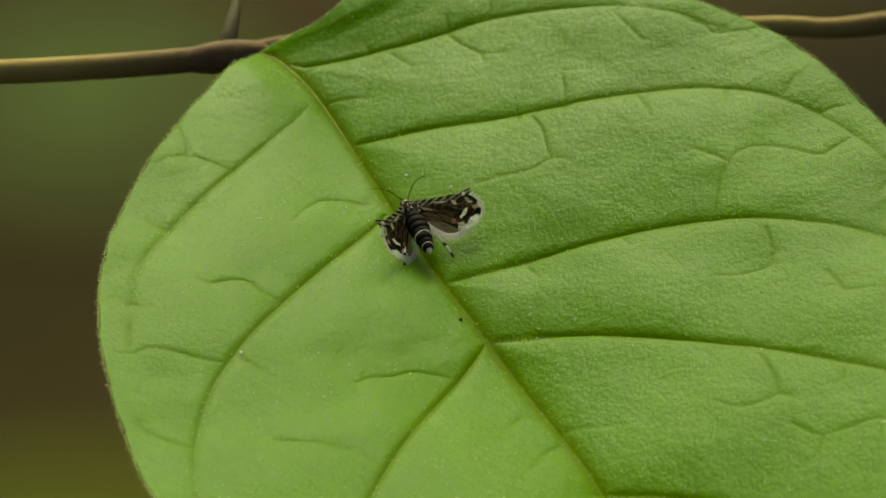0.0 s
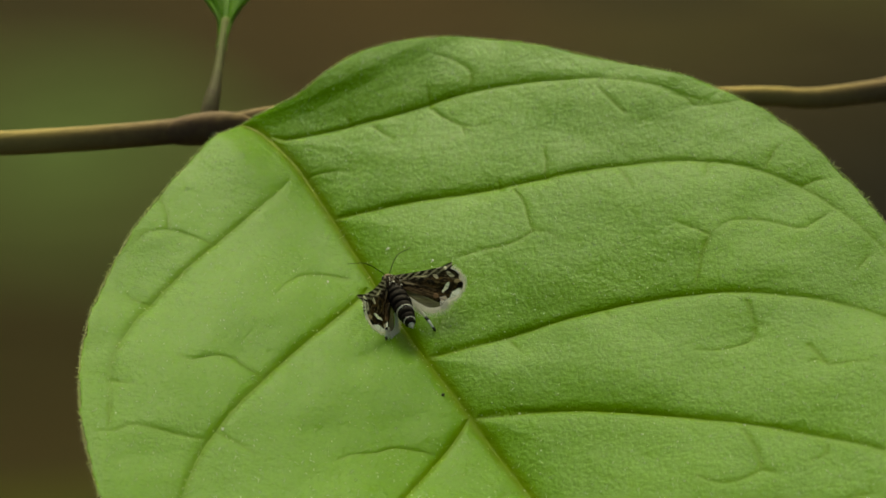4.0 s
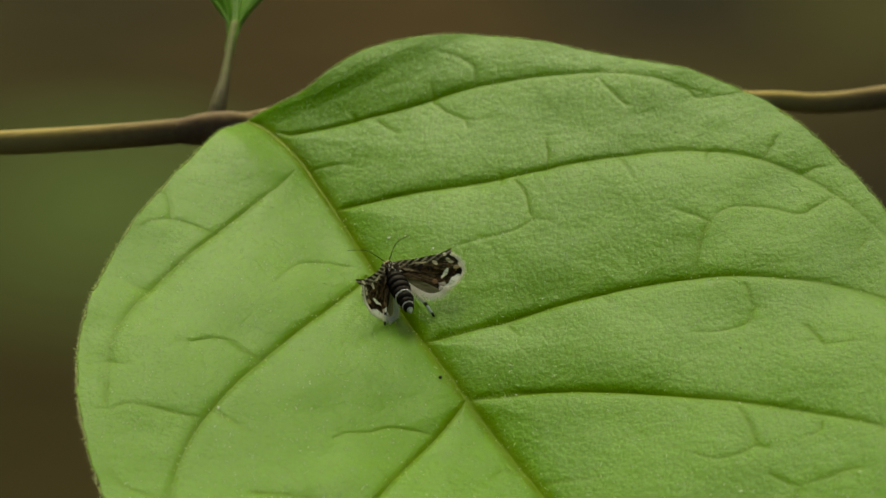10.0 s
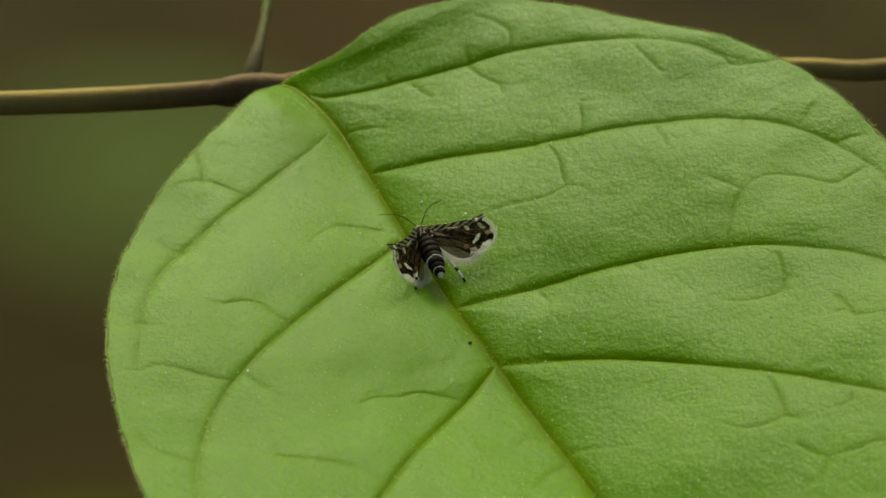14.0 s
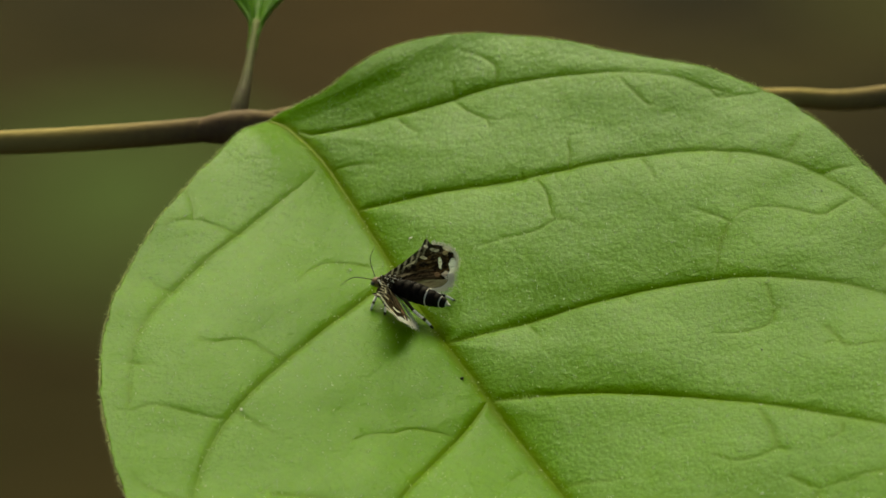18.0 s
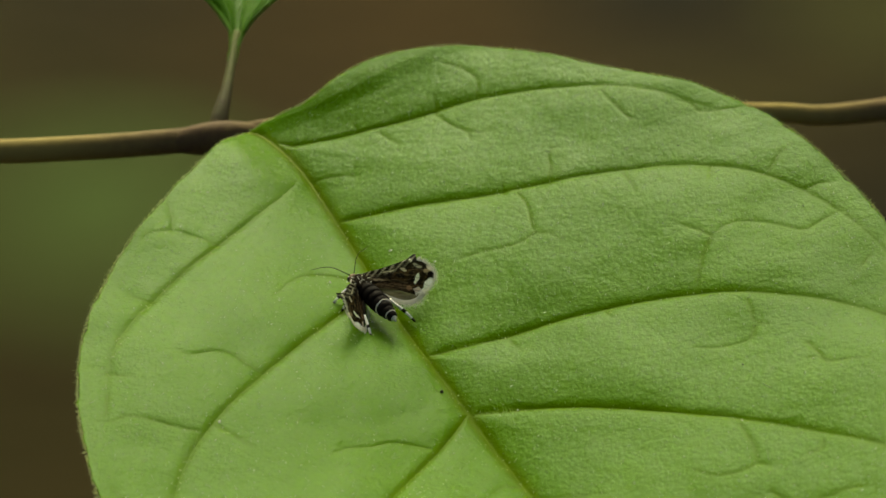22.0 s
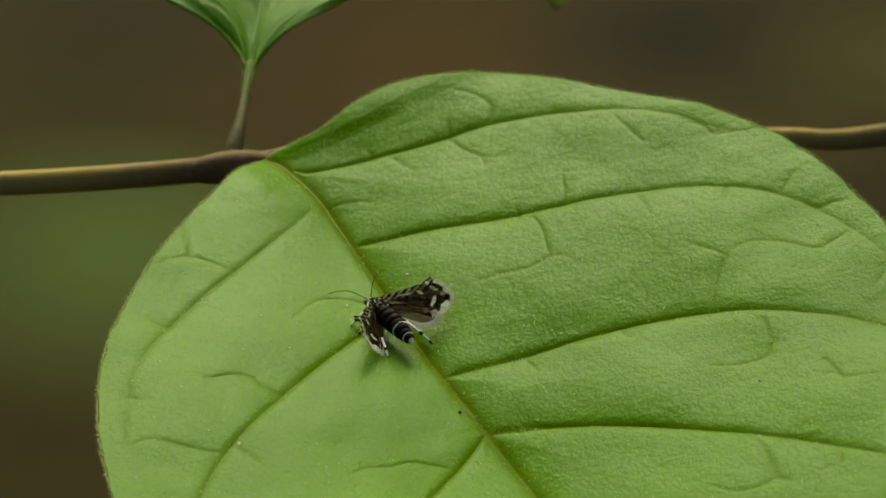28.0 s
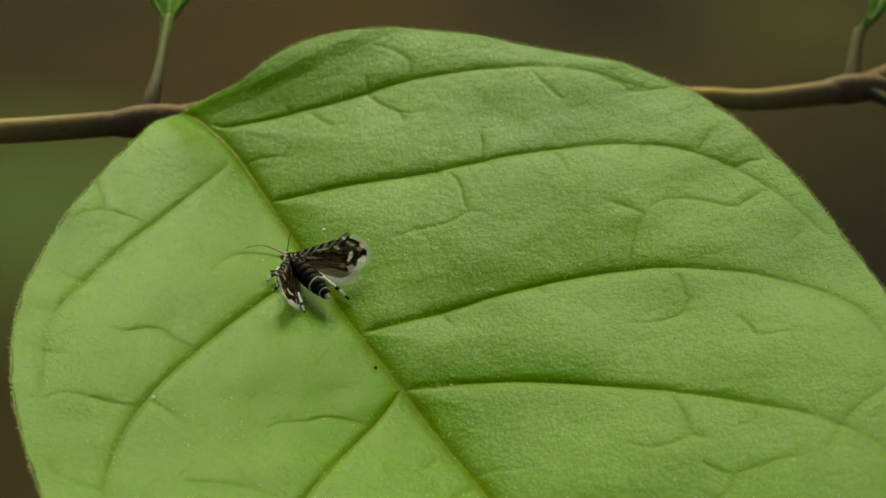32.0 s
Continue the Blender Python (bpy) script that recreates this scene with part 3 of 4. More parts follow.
small_leaf((-0.0179, 0.0510, 0.7437), (0.04, 1.0, 0.09), (0, -0.1, 1), 0.09, 0.066, 0.30, 0.10, BLADE_FAR, "fresh green leaf on a slender stalk above the twig", 1, 0.27)
small_leaf((0.0548, 0.0700, 0.7344), (0.62, 1.0, 0.18), (-0.1, -0.1, 1), 0.09, 0.078, 0.25, 0.10, BLADE_FAR, "fresh green leaf rising from the far node", 2, 0.27)
small_leaf((0.0576, 0.0604, 0.7313), (0.80, -0.60, -0.05), (0.1, 0.0, 1), 0.118, 0.074, 0.16, 0.12, BLADE, "fresh green leaf beside the large one", 3, 0.08)


# ---------------------------------------------------------------- woodland floor plants
UNDER_LIGHT = leaf_material("undergrowth_leaf_light", (0.12, 0.17, 0.008), (0.17, 0.22, 0.014), (0.10, 0.15, 0.02), (0.22, 0.28, 0.01), 0.35, 0.7, 1.0, 0.08)
SHOOT = plain("undergrowth_stalk", (0.06, 0.08, 0.02), (0.1, 0.11, 0.03), 60.0)


def blade_mesh(length, width, curl, seed, ns=14, nv=8):
    """A plain pointed blade, bent along its length."""
    v = []
    for i in range(ns + 1):
        s = i / ns
        half = width * 0.5 * (math.sin(math.pi * s ** 0.8) ** 0.8 + 0.03)
        for j in range(nv + 1):
            q = j / nv * 2 - 1
            w = 0.22 * abs(q * half) - curl * s * s * length + 0.06 * length * noise.noise(Vector((s * 3, q * 1.5, seed)))
            v.append((s * length, q * half, w))
    f = [(i * (nv + 1) + j, (i + 1) * (nv + 1) + j, (i + 1) * (nv + 1) + j + 1, i * (nv + 1) + j + 1) for i in range(ns) for j in range(nv)]
    return v, f


def herb(place, height, count, length, width, mat, label, seed, spread):
    """A low herb: a stalk and leaves held out all round it."""
    rng = random.Random(seed)
    ob = new("herb")
    ob.matrix_world = Matrix.Translation(place)
    shapes = [blade_mesh(length * k, width * k, 0.3, seed + i, 8, 4) for i, k in enumerate((0.85, 1.0, 1.15))]
    meshes = []
    v, f = tube(spline([(0, 0, -0.02), (0.004, 0.002, height * 0.5), (0, 0, height)], 14), [0.0022, 0.0016, 0.001], 8)
    mesh_object("stalk", v, f, SHOOT, ob)
    for i in range(count):
        k = (i + 1) / count
        if i < 3:
            leaf = mesh_object("herb_leaf", *shapes[i], mat, ob)
            meshes.append(leaf.data)
        else:
            leaf = new("herb_leaf", meshes[i % 3])
            leaf.parent = ob
        turn, out = i * 137.5 + rng.uniform(-20, 20), spread * math.sqrt(k)
        leaf.matrix_local = pose(out * math.cos(radians(turn)), out * math.sin(radians(turn)), height * (1 - 0.5 * k * k) * rng.uniform(0.8, 1.05), rng.uniform(-15, 15), rng.uniform(-30, 15), turn)
    tagged(ob, label, "herb", "herbs on the woodland floor")


herb((-0.150, 0.66, 0), 0.03, 40, 0.03, 0.022, UNDER_LIGHT, "yellowish green herb on the woodland floor", 41, 0.05)


def far_branch():
    """A second branch out of focus behind, with one leaf hanging into view."""
    ob = new("branch")
    v, f = tube(spline([(0.021, 0.261, 0.6918), (0.024, 0.285, 0.715), (0.03, 0.34, 0.80), (0.06, 0.5, 0.92), (0.40, 0.62, 1.0), (0.95, 0.70, 0.70), (1.1, 0.72, -0.04)], 60), [0.0006, 0.0016, 0.003, 0.004, 0.005], 10)
    mesh_object("branch_stem", v, f, NODE, ob)
    tagged(ob, "thin brown branch behind the twig", "branch")


far_branch()
small_leaf((0.021, 0.261, 0.6918), (-0.03, -1.0, -0.15), (0, 0.1, 1), 0.072, 0.040, 0.2, 0.02, UNDER_LIGHT, "yellowish green leaf hanging from the branch behind", 5, 0.2)


# ---------------------------------------------------------------- moth
def vivid(name, rough, spec):
    """Scaled insect surface; its pigment comes from the mesh, broken up by fine scales."""
    m = Mat(name, rough=rough, spec=spec)
    col = m.attr("tint").outputs["Color"]
    scales = m.noise(9000.0, 2.0, 0.6)
    m.color(m.mix(0.55, col, m.ramp(scales, [(0.3, (0.45, 0.42, 0.4)), (0.7, (1.35, 1.3, 1.25))]), "MULTIPLY"))
    m.normal(m.bump(scales, 0.00003, 0.9))
    tr = m.node("ShaderNodeBsdfTranslucent")
    m.link(col, tr.inputs["Color"])
    mx = m.node("ShaderNodeMixShader", Fac=0.48)
    m.link(m.b.outputs[0], mx.inputs[1])
    m.link(tr.outputs[0], mx.inputs[2])
    m.link(mx.outputs[0], m.out.inputs["Surface"])
    return m.m


SCALES = vivid("moth_scales", 0.7, 0.015)
FUR = plain("moth_fur", (0.016, 0.012, 0.007), (0.070, 0.054, 0.032), 3000.0, 0.8, 0.04, 0.00004, 9000)
DARK = plain("moth_dark", (0.006, 0.005, 0.004), (0.016, 0.012, 0.009), 3000.0, 0.7, 0.03, 0.00003, 9000)
BAND = plain("moth_pale_band", (0.5, 0.46, 0.38), (0.75, 0.70, 0.58), 4000.0, 0.6, 0.3, 0.00002, 9000)
WHITE = plain("moth_white_scales", (0.85, 0.82, 0.73), (0.97, 0.95, 0.87), 4000.0, 0.5, 0.3, 0.00002, 9000)
FRINGE = soft_hair("moth_fringe_hair", (0.88, 0.86, 0.76))
HEAD = plain("moth_head_scales", (0.10, 0.055, 0.025), (0.22, 0.13, 0.06), 3000.0, 0.6, 0.3, 0.00004, 9000)
EYE = plain("moth_eye", (0.012, 0.01, 0.01), (0.02, 0.016, 0.014), 3000.0, 0.2, 0.5, 0.00001, 20000)

FORE = [(-0.55, -0.25), (0.4, -0.6), (1.5, -0.95), (2.9, -1.55), (3.6, -1.95), (4.3, -2.6), (4.6, -1.95), (5.2, -1.75), (5.95, -1.25), (6.3, -0.45), (6.1, 0.35), (5.6, 0.95), (4.7, 1.25), (3.2, 1.0), (1.6, 0.85), (0.3, 0.75), (-0.4, 0.4)]
HIND = [(-0.1, 0.2), (2.0, -0.2), (4.3, 0.3), (5.2, 0.9), (4.9, 1.6), (4.0, 1.95), (2.9, 1.75), (1.6, 1.25), (0.5, 0.7)]
# pigment of the forewing: centre, half sizes, lean, colour
MARKS = [
    (1.9, -0.95, 2.0, 0.26, -0.36, (0.010, 0.008, 0.005)),
    (4.2, 0.0, 1.7, 1.0, 0.0, (0.048, 0.030, 0.012)), (2.9, 0.75, 1.9, 0.36, 0.05, (0.10, 0.07, 0.036)), (2.6, 0.15, 1.5, 0.10, 0.1, (0.11, 0.085, 0.045)),
    (2.2, -0.70, 0.7, 0.08, -0.3, (0.45, 0.40, 0.29)), (1.0, 0.1, 0.9, 0.13, 0.0, (0.30, 0.25, 0.15)), (3.5, -0.95, 0.30, 0.15, 0.3, (0.50, 0.45, 0.34)),
    (3.25, -0.35, 0.40, 0.22, 0.2, (0.010, 0.008, 0.005)), (2.2, -0.40, 0.32, 0.13, -0.2, (0.008, 0.006, 0.004)), (1.5, -0.65, 0.25, 0.14, -0.2, (0.008, 0.006, 0.004)),
    (2.85, -1.25, 0.38, 0.20, -0.5, (0.006, 0.005, 0.004)), (3.85, -1.85, 0.80, 0.40, -0.5, (0.006, 0.005, 0.004)), (4.02, -1.88, 0.18, 0.12, 0.6, (0.92, 0.88, 0.78)),
    (4.65, -1.40, 0.45, 0.15, 0.4, (0.42, 0.38, 0.30)), (4.25, -0.30, 0.32, 0.72, 0.2, (0.022, 0.014, 0.007)), (4.72, -0.12, 0.15, 0.55, 0.25, (0.97, 0.94, 0.84)),
    (5.15, -0.30, 0.24, 0.85, 0.2, (0.024, 0.015, 0.008)), (5.55, -0.90, 0.32, 0.26, 0.2, (0.30, 0.23, 0.14)), (5.88, -0.55, 0.30, 0.36, -0.2, (0.007, 0.005, 0.004)),
    (5.85, 0.30, 0.44, 0.66, 0.35, (0.97, 0.97, 0.94)), (4.85, 0.85, 0.34, 0.19, 0.0, (0.85, 0.74, 0.58)), (4.15, 0.75, 0.28, 0.22, 0.4, (0.34, 0.21, 0.11)),
    (5.35, 0.80, 0.32, 0.14, -0.5, (0.92, 0.90, 0.84)), (5.85, -1.22, 0.55, 0.20, 0.65, (0.62, 0.58, 0.51)), (6.22, -0.25, 0.10, 0.55, 0.0, (0.55, 0.52, 0.46)),
]


def wing_shade(s, c):
    col = np.tile(np.array([0.018, 0.013, 0.007]), (len(s), 1))
    jag = np.array([[noise.noise(Vector((a * 3.1, b * 3.1, 9.0))), noise.noise(Vector((a * 3.1, b * 3.1, 4.0)))] for a, b in zip(s, c)]) * 0.09
    for a, b, ra, rb, lean, tint in MARKS:
        x, y = s - a + jag[:, 0], c - b + jag[:, 1]
        x, y = x * math.cos(lean) + y * math.sin(lean), -x * math.sin(lean) + y * math.cos(lean)
        k = np.clip(4.6 - ((x / ra) ** 2 + (y / rb) ** 2) * 4.0, 0, 1)[:, None]
        col = col * (1 - k) + np.array(tint) * k
    # oblique pale streaks along the leading edge
    lead = np.interp(s, [p[0] for p in FORE[:6]], [p[1] for p in FORE[:6]])
    near = np.clip(1.2 - (c - lead) / 0.75, 0, 1)
    streak = (np.sin(s * 12.0 + c * 8.0) > 0.4) * near * (s < 4.4)
    col = col * (1 - 0.8 * streak[:, None]) + np.array([0.50, 0.45, 0.35]) * 0.8 * streak[:, None]
    # pale speckling over the fore half, dark lines along the wing veins
    fleck = np.array([noise.noise(Vector((a * 3.2, b * 6.0, 1.5))) for a, b in zip(s, c)])
    fore = np.clip(1.3 - (c - lead) / 1.0, 0, 1) * np.clip(1.25 - s / 5.2, 0, 1)
    k = (np.clip(fleck * 4 - 0.8, 0, 1) * fore * 0.4)[:, None]
    col = col * (1 - k) + np.array([0.46, 0.40, 0.31]) * k
    spot = np.array([noise.noise(Vector((a * 3.4, b * 5.5, 12.5))) + 0.6 * noise.noise(Vector((a * 8.0, b * 11.0, 2.5))) for a, b in zip(s, c)])
    dark = np.clip(1 - 2.5 * col.max(1), 0, 1)
    k = (np.clip(spot * 5 - 1.3, 0, 1) * 0.16 * dark)[:, None]
    col = col * (1 - k) + np.array([0.30, 0.24, 0.15]) * k
    k = (np.clip(-spot * 5 - 1.0, 0, 1) * 0.55 * np.clip(1.6 - 2 * col.max(1), 0, 1))[:, None]
    col = col * (1 - k) + np.array([0.006, 0.005, 0.004]) * k
    line = np.exp(-((np.sin((c + 0.25) * 7.0 / (0.35 + 0.2 * s))) / 0.22) ** 2) * np.clip((s - 0.8) / 2, 0, 1)
    col *= (1 - 0.45 * line)[:, None]
    # fine pale and dark hair streaks fanning out from the wing's root
    fan = np.array([noise.noise(Vector((a * 0.7, b * 26.0 / (1.2 + 0.35 * a), 6.5))) for a, b in zip(s, c)])
    col *= (1 + 0.65 * np.clip(fan * 2.4, -0.8, 1.2) * np.clip(1.2 - 1.6 * col.max(1), 0.1, 1))[:, None]
    return np.clip(col, 0, 0.97)


def hind_shade(s, c):
    """Thin grey-brown hindwing, paler towards its hairy hind edge."""
    streak = np.array([noise.noise(Vector((a * 1.2, b * 9.0, 5.5))) for a, b in zip(s, c)])
    k = np.clip(0.25 + 0.45 * (c - 0.4) + 0.5 * streak, 0, 1)[:, None]
    return np.array([0.05, 0.038, 0.022]) * (1 - k) + np.array([0.30, 0.26, 0.18]) * k


def membrane(name, outline, mat, parent, center, tint, lift=0.0, sign=1):
    """A thin bent wing in its own space, mm: x along, y across, z its upper side."""
    spokes, rings = 360, 70
    edge = spline(outline + [outline[0]], spokes + 1)[:-1]
    c = np.array(center)
    k = np.linspace(0, 1, rings + 1)[1:]
    g = c + (edge - c)[None] * k[:, None, None]
    s, q = np.concatenate([[c[0]], g[..., 0].ravel()]), np.concatenate([[c[1]], g[..., 1].ravel()])
    w = lift - sign * (0.035 * (s - 3) ** 2 * 0.35 + 0.05 * q ** 2 - 0.04 * np.sin(q * 5 + s) * np.clip(s / 4, 0, 1))
    verts = np.stack([s, q * 1.08, w], 1) * 0.00092
    faces = [(0, 1 + j, 1 + (j + 1) % spokes) for j in range(spokes)]
    for i in range(rings - 1):
        a, b = 1 + i * spokes, 1 + (i + 1) * spokes
        faces += [(a + j, b + j, b + (j + 1) % spokes, a + (j + 1) % spokes) for j in range(spokes)]
    ob = mesh_object(name, verts, faces, mat, parent)
    col = np.ones((len(verts), 4), np.float32)
    col[:, :3] = tint(s, q)
    ob.data.attributes.new("tint", "FLOAT_COLOR", "POINT").data.foreach_set("color", col.ravel())
    return ob


def hair_rim(name, outline, first, last, parent, rng, lift, count=240, ln=(0.3, 0.55)):
    """Long scales standing off part of a wing's edge."""
    p = spline(outline[first:last], count)
    t = np.gradient(p, axis=0)
    n = np.stack([-t[:, 1], t[:, 0]], 1) / (np.linalg.norm(t, axis=1)[:, None] + 1e-9)
    n *= np.sign(((p - np.array([3.5, 0.0])) * n).sum(1))[:, None]
    v, f = [], []
    for a, d in zip(p, n):
        e = a + d * rng.uniform(*ln) + rng.normal(0, 0.06, 2)
        s = np.array([-d[1], d[0]]) * 0.026
        z = lift
        zz = z + rng.normal(0, 0.05)
        i = len(v)
        v += [(*(a - d * 0.1 + s), z), (*(a - d * 0.1 - s), z), (*e, zz), (*(a - d * 0.1), z + 0.02)]
        f += [(i, i + 1, i + 2), (i, i + 2, i + 3), (i + 1, i + 3, i + 2)]
    return tagged(mesh_object(name, np.array(v) * (0.00092, 0.00099, 0.00092), f, FRINGE, parent, "pale grey fringe", False), kind="stuff")


def basis(root, span, chord):
    """Pose of a wing in the moth's space from its root (mm), span and chord directions."""
    x = Vector(span).normalized()
    y = (Vector(chord) - x * Vector(chord).dot(x)).normalized()
    z = x.cross(y)
    m = Matrix((x, y, z)).transposed().to_4x4()
    return Matrix.Translation(Vector(root) * 0.001) @ m


def make_moth():
    moth = new("moth")
    mm = 0.001
    rng = np.random.RandomState(7)

    def put(name, vf, mat, label="", parent=None):
        return mesh_object(name, np.array([tuple(p) for p in vf[0]]) * mm, vf[1], mat, parent or moth, label)

    put("thorax", ball((0.05, 0, 1.35), (1.15, 0.72, 0.62)), FUR, "dark brown scaly thorax")
    for y in (-1, 1):
        put("tegula", ball((0.35, 0.55 * y, 1.62), (0.75, 0.24, 0.16), Matrix.Rotation(-0.35 * y, 3, "Z")), FUR)
        put("tegula_edge", tube(spline([(0.95, 0.30 * y, 1.72), (0.4, 0.78 * y, 1.72), (-0.35, 0.72 * y, 1.66)], 16), [0.05, 0.06, 0.03], 6), BAND, "pale edge of the shoulder scales")
    put("collar", tube(spline([(1.02, 0.4, 1.35), (1.08, 0.0, 1.68), (1.02, -0.4, 1.35)], 16), [0.09, 0.11, 0.09], 8), HEAD, "tawny collar")
    rough_coat = []
    for k in range(260):
        th, ph = rng.uniform(0, 2 * np.pi), rng.uniform(0.0, 1.25)
        d = np.array([np.cos(th) * np.sin(ph), np.sin(th) * np.sin(ph), np.cos(ph)])
        p = np.array([0.15, 0, 1.35]) + d * (1.2, 0.74, 0.64)
        q = p + d * 0.1 + (-rng.uniform(0.15, 0.4), rng.normal(0, 0.06), rng.uniform(-0.02, 0.1))
        rough_coat.append(tube([p - d * 0.05, (p + q) / 2 + d * 0.04, q], [0.03, 0.04, 0.008], 4))
    tagged(put("dark_scales", joined(rough_coat[:215]), FUR, "raised dark scales on the thorax"), kind="stuff")
    tagged(put("pale_scales", joined(rough_coat[215:]), FRINGE, "scattered pale scales on the thorax"), kind="stuff")
    head = put("head", ball((1.35, 0, 1.2), (0.45, 0.42, 0.42)), HEAD, "tawny brown head")
    for y in (-1, 1):
        put("eye", ball((1.5, 0.33 * y, 1.2), (0.22, 0.17, 0.22), None, 8, 12), EYE, "", head)
        a, b = (1.6, 0.18 * y, 1.5), (3.0, 2.9 * y, 2.2) if y > 0 else (2.8, -2.3, 2.8)
        mid = tuple(0.5 * (p + q) + d for p, q, d in zip(a, b, (0.35, -0.15 * y, 0.25)))
        put("antenna", tube(spline([a, mid, b], 40), [0.034, 0.028, 0.016], 6), DARK, "thread-like dark antenna", head)
    # abdomen: overlapping dark rings with pale hind edges
    xs = [-0.5, -1.25, -2.0, -2.7, -3.35, -3.95, -4.5, -5.0]
    rs = [0.66, 0.78, 0.80, 0.76, 0.68, 0.57, 0.44, 0.24]
    abdomen = new("abdomen")
    abdomen.parent = moth
    for i in range(7):
        z0, z1 = 1.4 - 0.03 * i, 1.37 - 0.03 * i
        put("segment", tube([(xs[i] + 0.1, 0, z0), ((xs[i] + xs[i + 1]) / 2, 0, (z0 + z1) / 2), (xs[i + 1], 0, z1)], [rs[i] * 0.93, rs[i] * 1.02, rs[i + 1] * 1.05], 20), DARK, "", abdomen)
        if i > 2 and i != 4:
            put("pale_band", tube([(xs[i + 1] + 0.02, 0, z1), (xs[i + 1] - 0.02, 0, z1)], [rs[i + 1] * 1.09, rs[i + 1] * 1.07], 20), BAND, "", abdomen)
    put("tail_tuft", tube([(-4.95, 0, 1.17), (-5.35, 0, 1.1)], [0.22, 0.05], 10), BAND, "pale hair tuft", abdomen)
    # legs: dark upper part, white shank, black foot
    feet = {"hind": (-4.8, 2.0), "mid": (-3.0, 2.75), "front": (0.6, 2.35)}
    for name, (fx, fy) in feet.items():
        hip = {"hind": -0.7, "mid": 0.0, "front": 0.8}[name]
        for y in (-1, 1):
            if name == "mid" and y < 0:
                fx, fy = -0.6, 2.2
            hipp, foot = np.array([hip, 0.35 * y, 1.0]), np.array([fx, fy * y, 0.08])
            bend = 0.5 if name == "hind" and y > 0 else 0.38 if name == "hind" else 0.2
            knee = hipp * (1 - bend) + foot * bend + np.array([0, 0.2 * y, 0.3 if 0.3 < bend < 0.5 else 0.1])
            mid = knee * 0.35 + foot * 0.65 + np.array([0, 0, 0.1])
            leg = put("leg", tube(spline([hipp, hipp * 0.4 + knee * 0.6 + (0, 0, 0.15), knee], 14), [0.15, 0.16, 0.12], 8), FUR)
            put("shank", tube(spline([knee, mid, mid * 0.25 + foot * 0.75], 12), [0.115, 0.125, 0.09], 8), WHITE, "white banded shank", leg)
            put("shank_band", tube([mid + (knee - mid) * 0.18, mid + (knee - mid) * -0.02], [0.13, 0.13], 8), DARK, "", leg)
            put("foot", tube([mid * 0.25 + foot * 0.75, foot, foot + (foot - mid) * 0.12], [0.095, 0.105, 0.05], 8), DARK, "black foot", leg)
    wings = []
    for side in (-1, 1):
        wing = new("wing_pair")
        wing.parent = moth
        membrane("forewing", FORE, SCALES, wing, (3.8, -0.3), wing_shade, lift=0.06 * side, sign=side)
        membrane("hindwing", HIND, SCALES, wing, (3.2, 0.9), hind_shade, lift=-0.06 * side, sign=side)
        hair_rim("fringe", FORE, 6, 13, wing, rng, 0.06 * side, 300, (0.08, 0.42))
        hair_rim("fringe", HIND, 3, 9, wing, rng, -0.06 * side, 620, (0.3, 0.95))
        wings.append(wing)
    tagged(moth, "small dark brown moth with white-spotted raised wings", "moth")
    return moth, wings


MOTH, WINGS = make_moth()


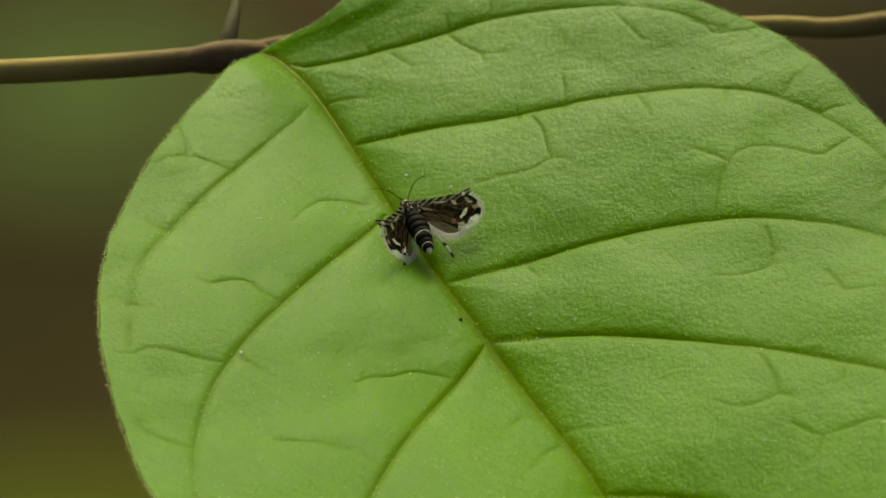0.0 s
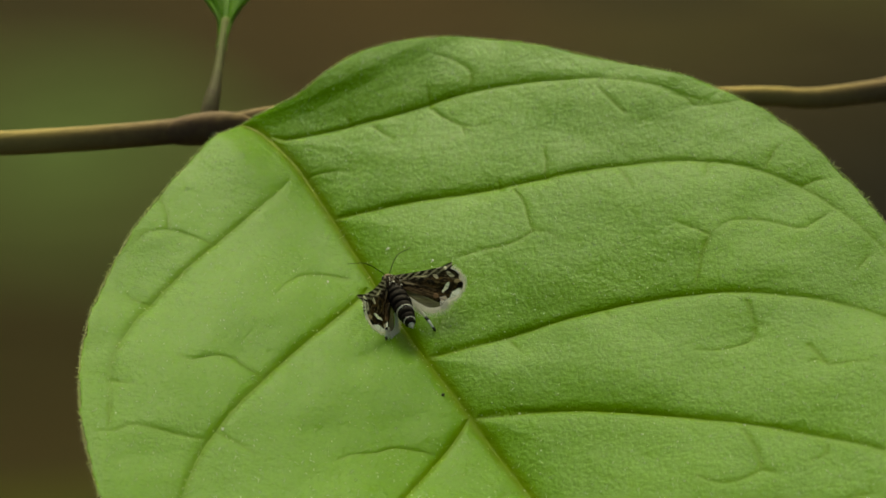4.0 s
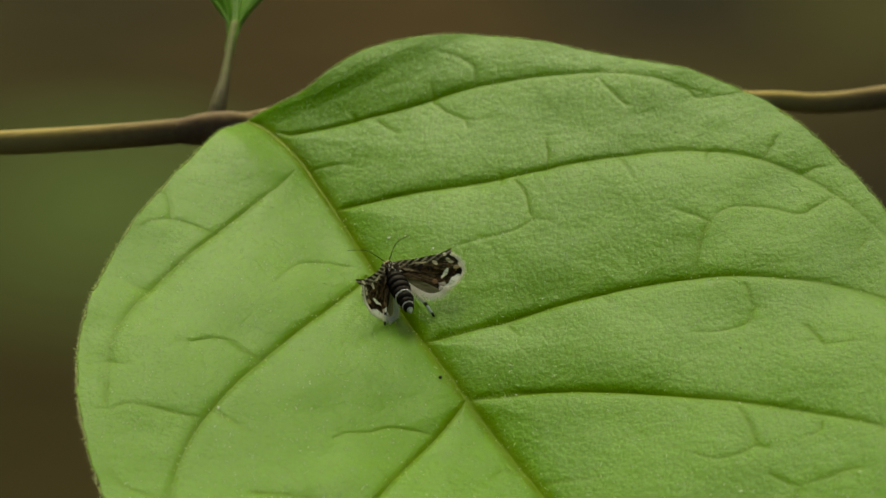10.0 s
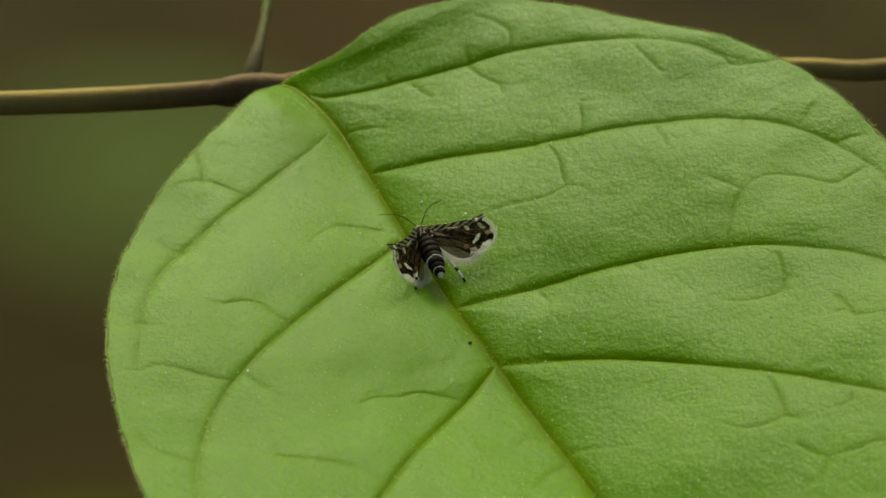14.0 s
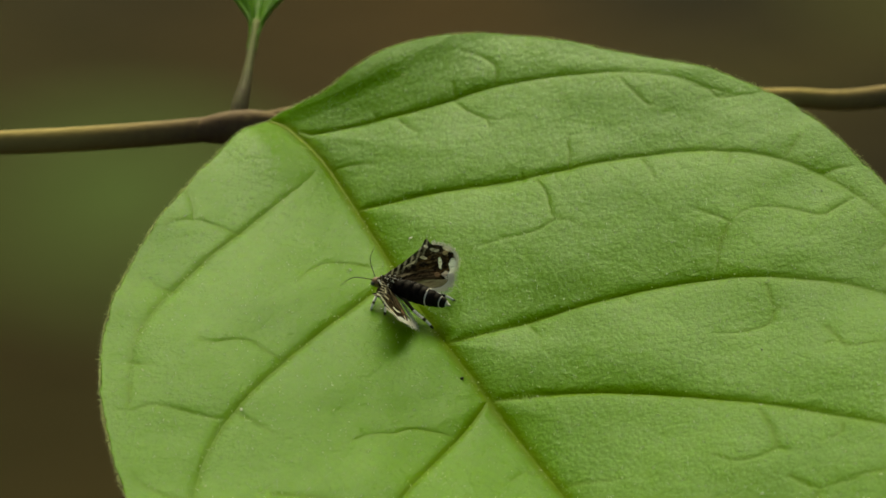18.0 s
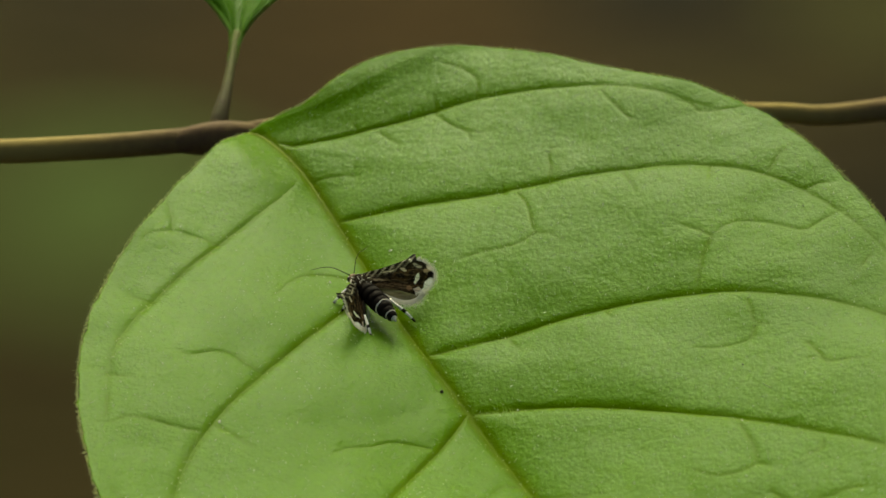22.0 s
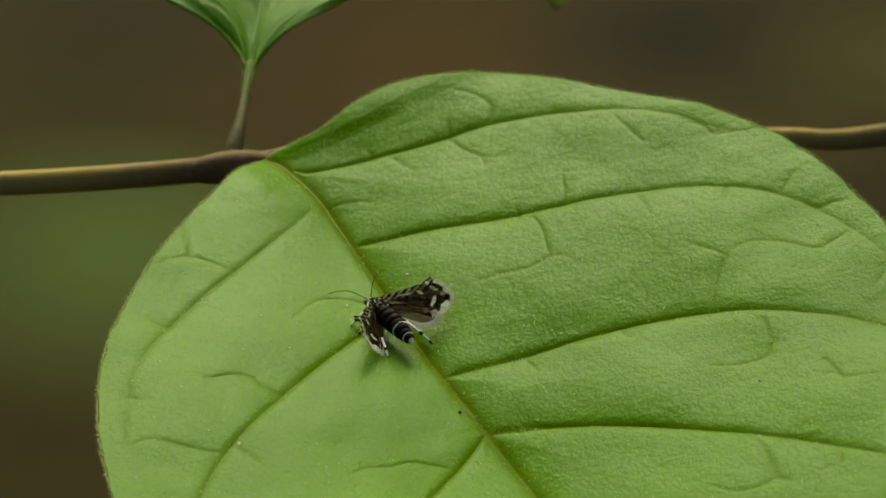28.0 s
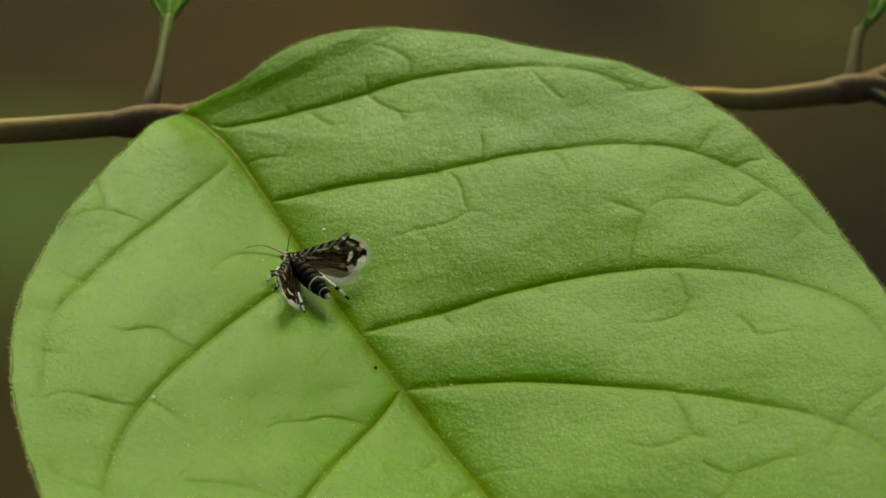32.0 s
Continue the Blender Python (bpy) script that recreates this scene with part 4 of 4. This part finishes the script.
def speck(name, u, v, size, mat, label, category, long=1.0):
    """A crumb lying on the large leaf."""
    p = leaf_point(u, v)
    vv, f = ball((0, 0, size * 0.6), (size * long, size, size * (0.7 if long == 1.0 else 0.4)), Matrix.Rotation(u, 3, "Z"), 8, 10)
    vv = np.array([q * (1 + 0.5 * noise.noise(Vector(q / size * 1.7))) for q in vv])
    ob = mesh_object(name, vv, f, mat)
    ob.matrix_world = Matrix.Translation(p)
    tagged(ob, label, category)


for cu, cv, cs in ((41.9, 0.5, 0.00014), (53.7, 20.1, 0.00007), (76.6, 16.9, 0.00008), (25.4, 29.8, 0.00006), (39.3, 33.7, 0.00006)):
    speck("frass_pellet", cu, cv, cs, DARK, "tiny black frass pellet on the green leaf", "pellet")
CRUMB = plain("pale_crumb", (0.45, 0.5, 0.3), (0.6, 0.62, 0.42), 2000.0, 0.6)
for cu, cv, cs, cl in ((22.7, 4.3, 0.00009, 2.4), (23.8, -1.6, 0.00008, 2.0), (26.7, 6.6, 0.00007, 1.8), (42.4, -17.2, 0.00009, 2.2), (47.1, 4.5, 0.00006, 1.6), (58.9, 17.1, 0.00006, 1.8)):
    speck("pale_crumb", cu, cv, cs, CRUMB, "tiny pale crumb lying on the green leaf", "crumb", cl)


def motions():
    z = 0.0002
    a, b, c = (-0.0009, 0.0015, 0.7500, 107), (-0.0027, 0.0001, 0.7499, 152), (-0.0035, 0.0019, 0.7498, 122)
    at = lambda p: pose(p[0], p[1], p[2] + z, 0, 0, p[3])
    walk(MOTH, [(0, at(a)), (16.3, at(a)), (16.6, at(b)), (19.55, at(b)), (19.67, at(c)), (32, at(c))])
    root_r, root_l = (0.35, -0.30, 1.80), (0.35, 0.30, 1.72)
    right_a = basis(root_r, (-0.64, -0.77, 0.06), (-0.66, 0.60, -0.45))
    right_b = basis(root_r, (-0.67, -0.72, 0.05), (-0.66, 0.47, -0.50))
    right_c = basis(root_r, (-0.59, -0.80, 0.0), (-0.72, 0.52, -0.43))
    left_a = basis(root_l, (-0.90, 0.44, -0.10), (0.03, -0.66, -0.75))
    left_b = basis(root_l, (-0.67, 0.74, 0.04), (-0.25, -0.64, -0.72))
    left_c = basis(root_l, (-0.87, 0.49, -0.08), (0.12, -0.62, -0.75))
    for wing, first, second, third in ((WINGS[0], right_a, right_b, right_c), (WINGS[1], left_a, left_b, left_c)):
        walk(wing, [(0, first), (16.3, first), (16.6, second), (19.55, second), (19.67, third), (32, third)])


motions()
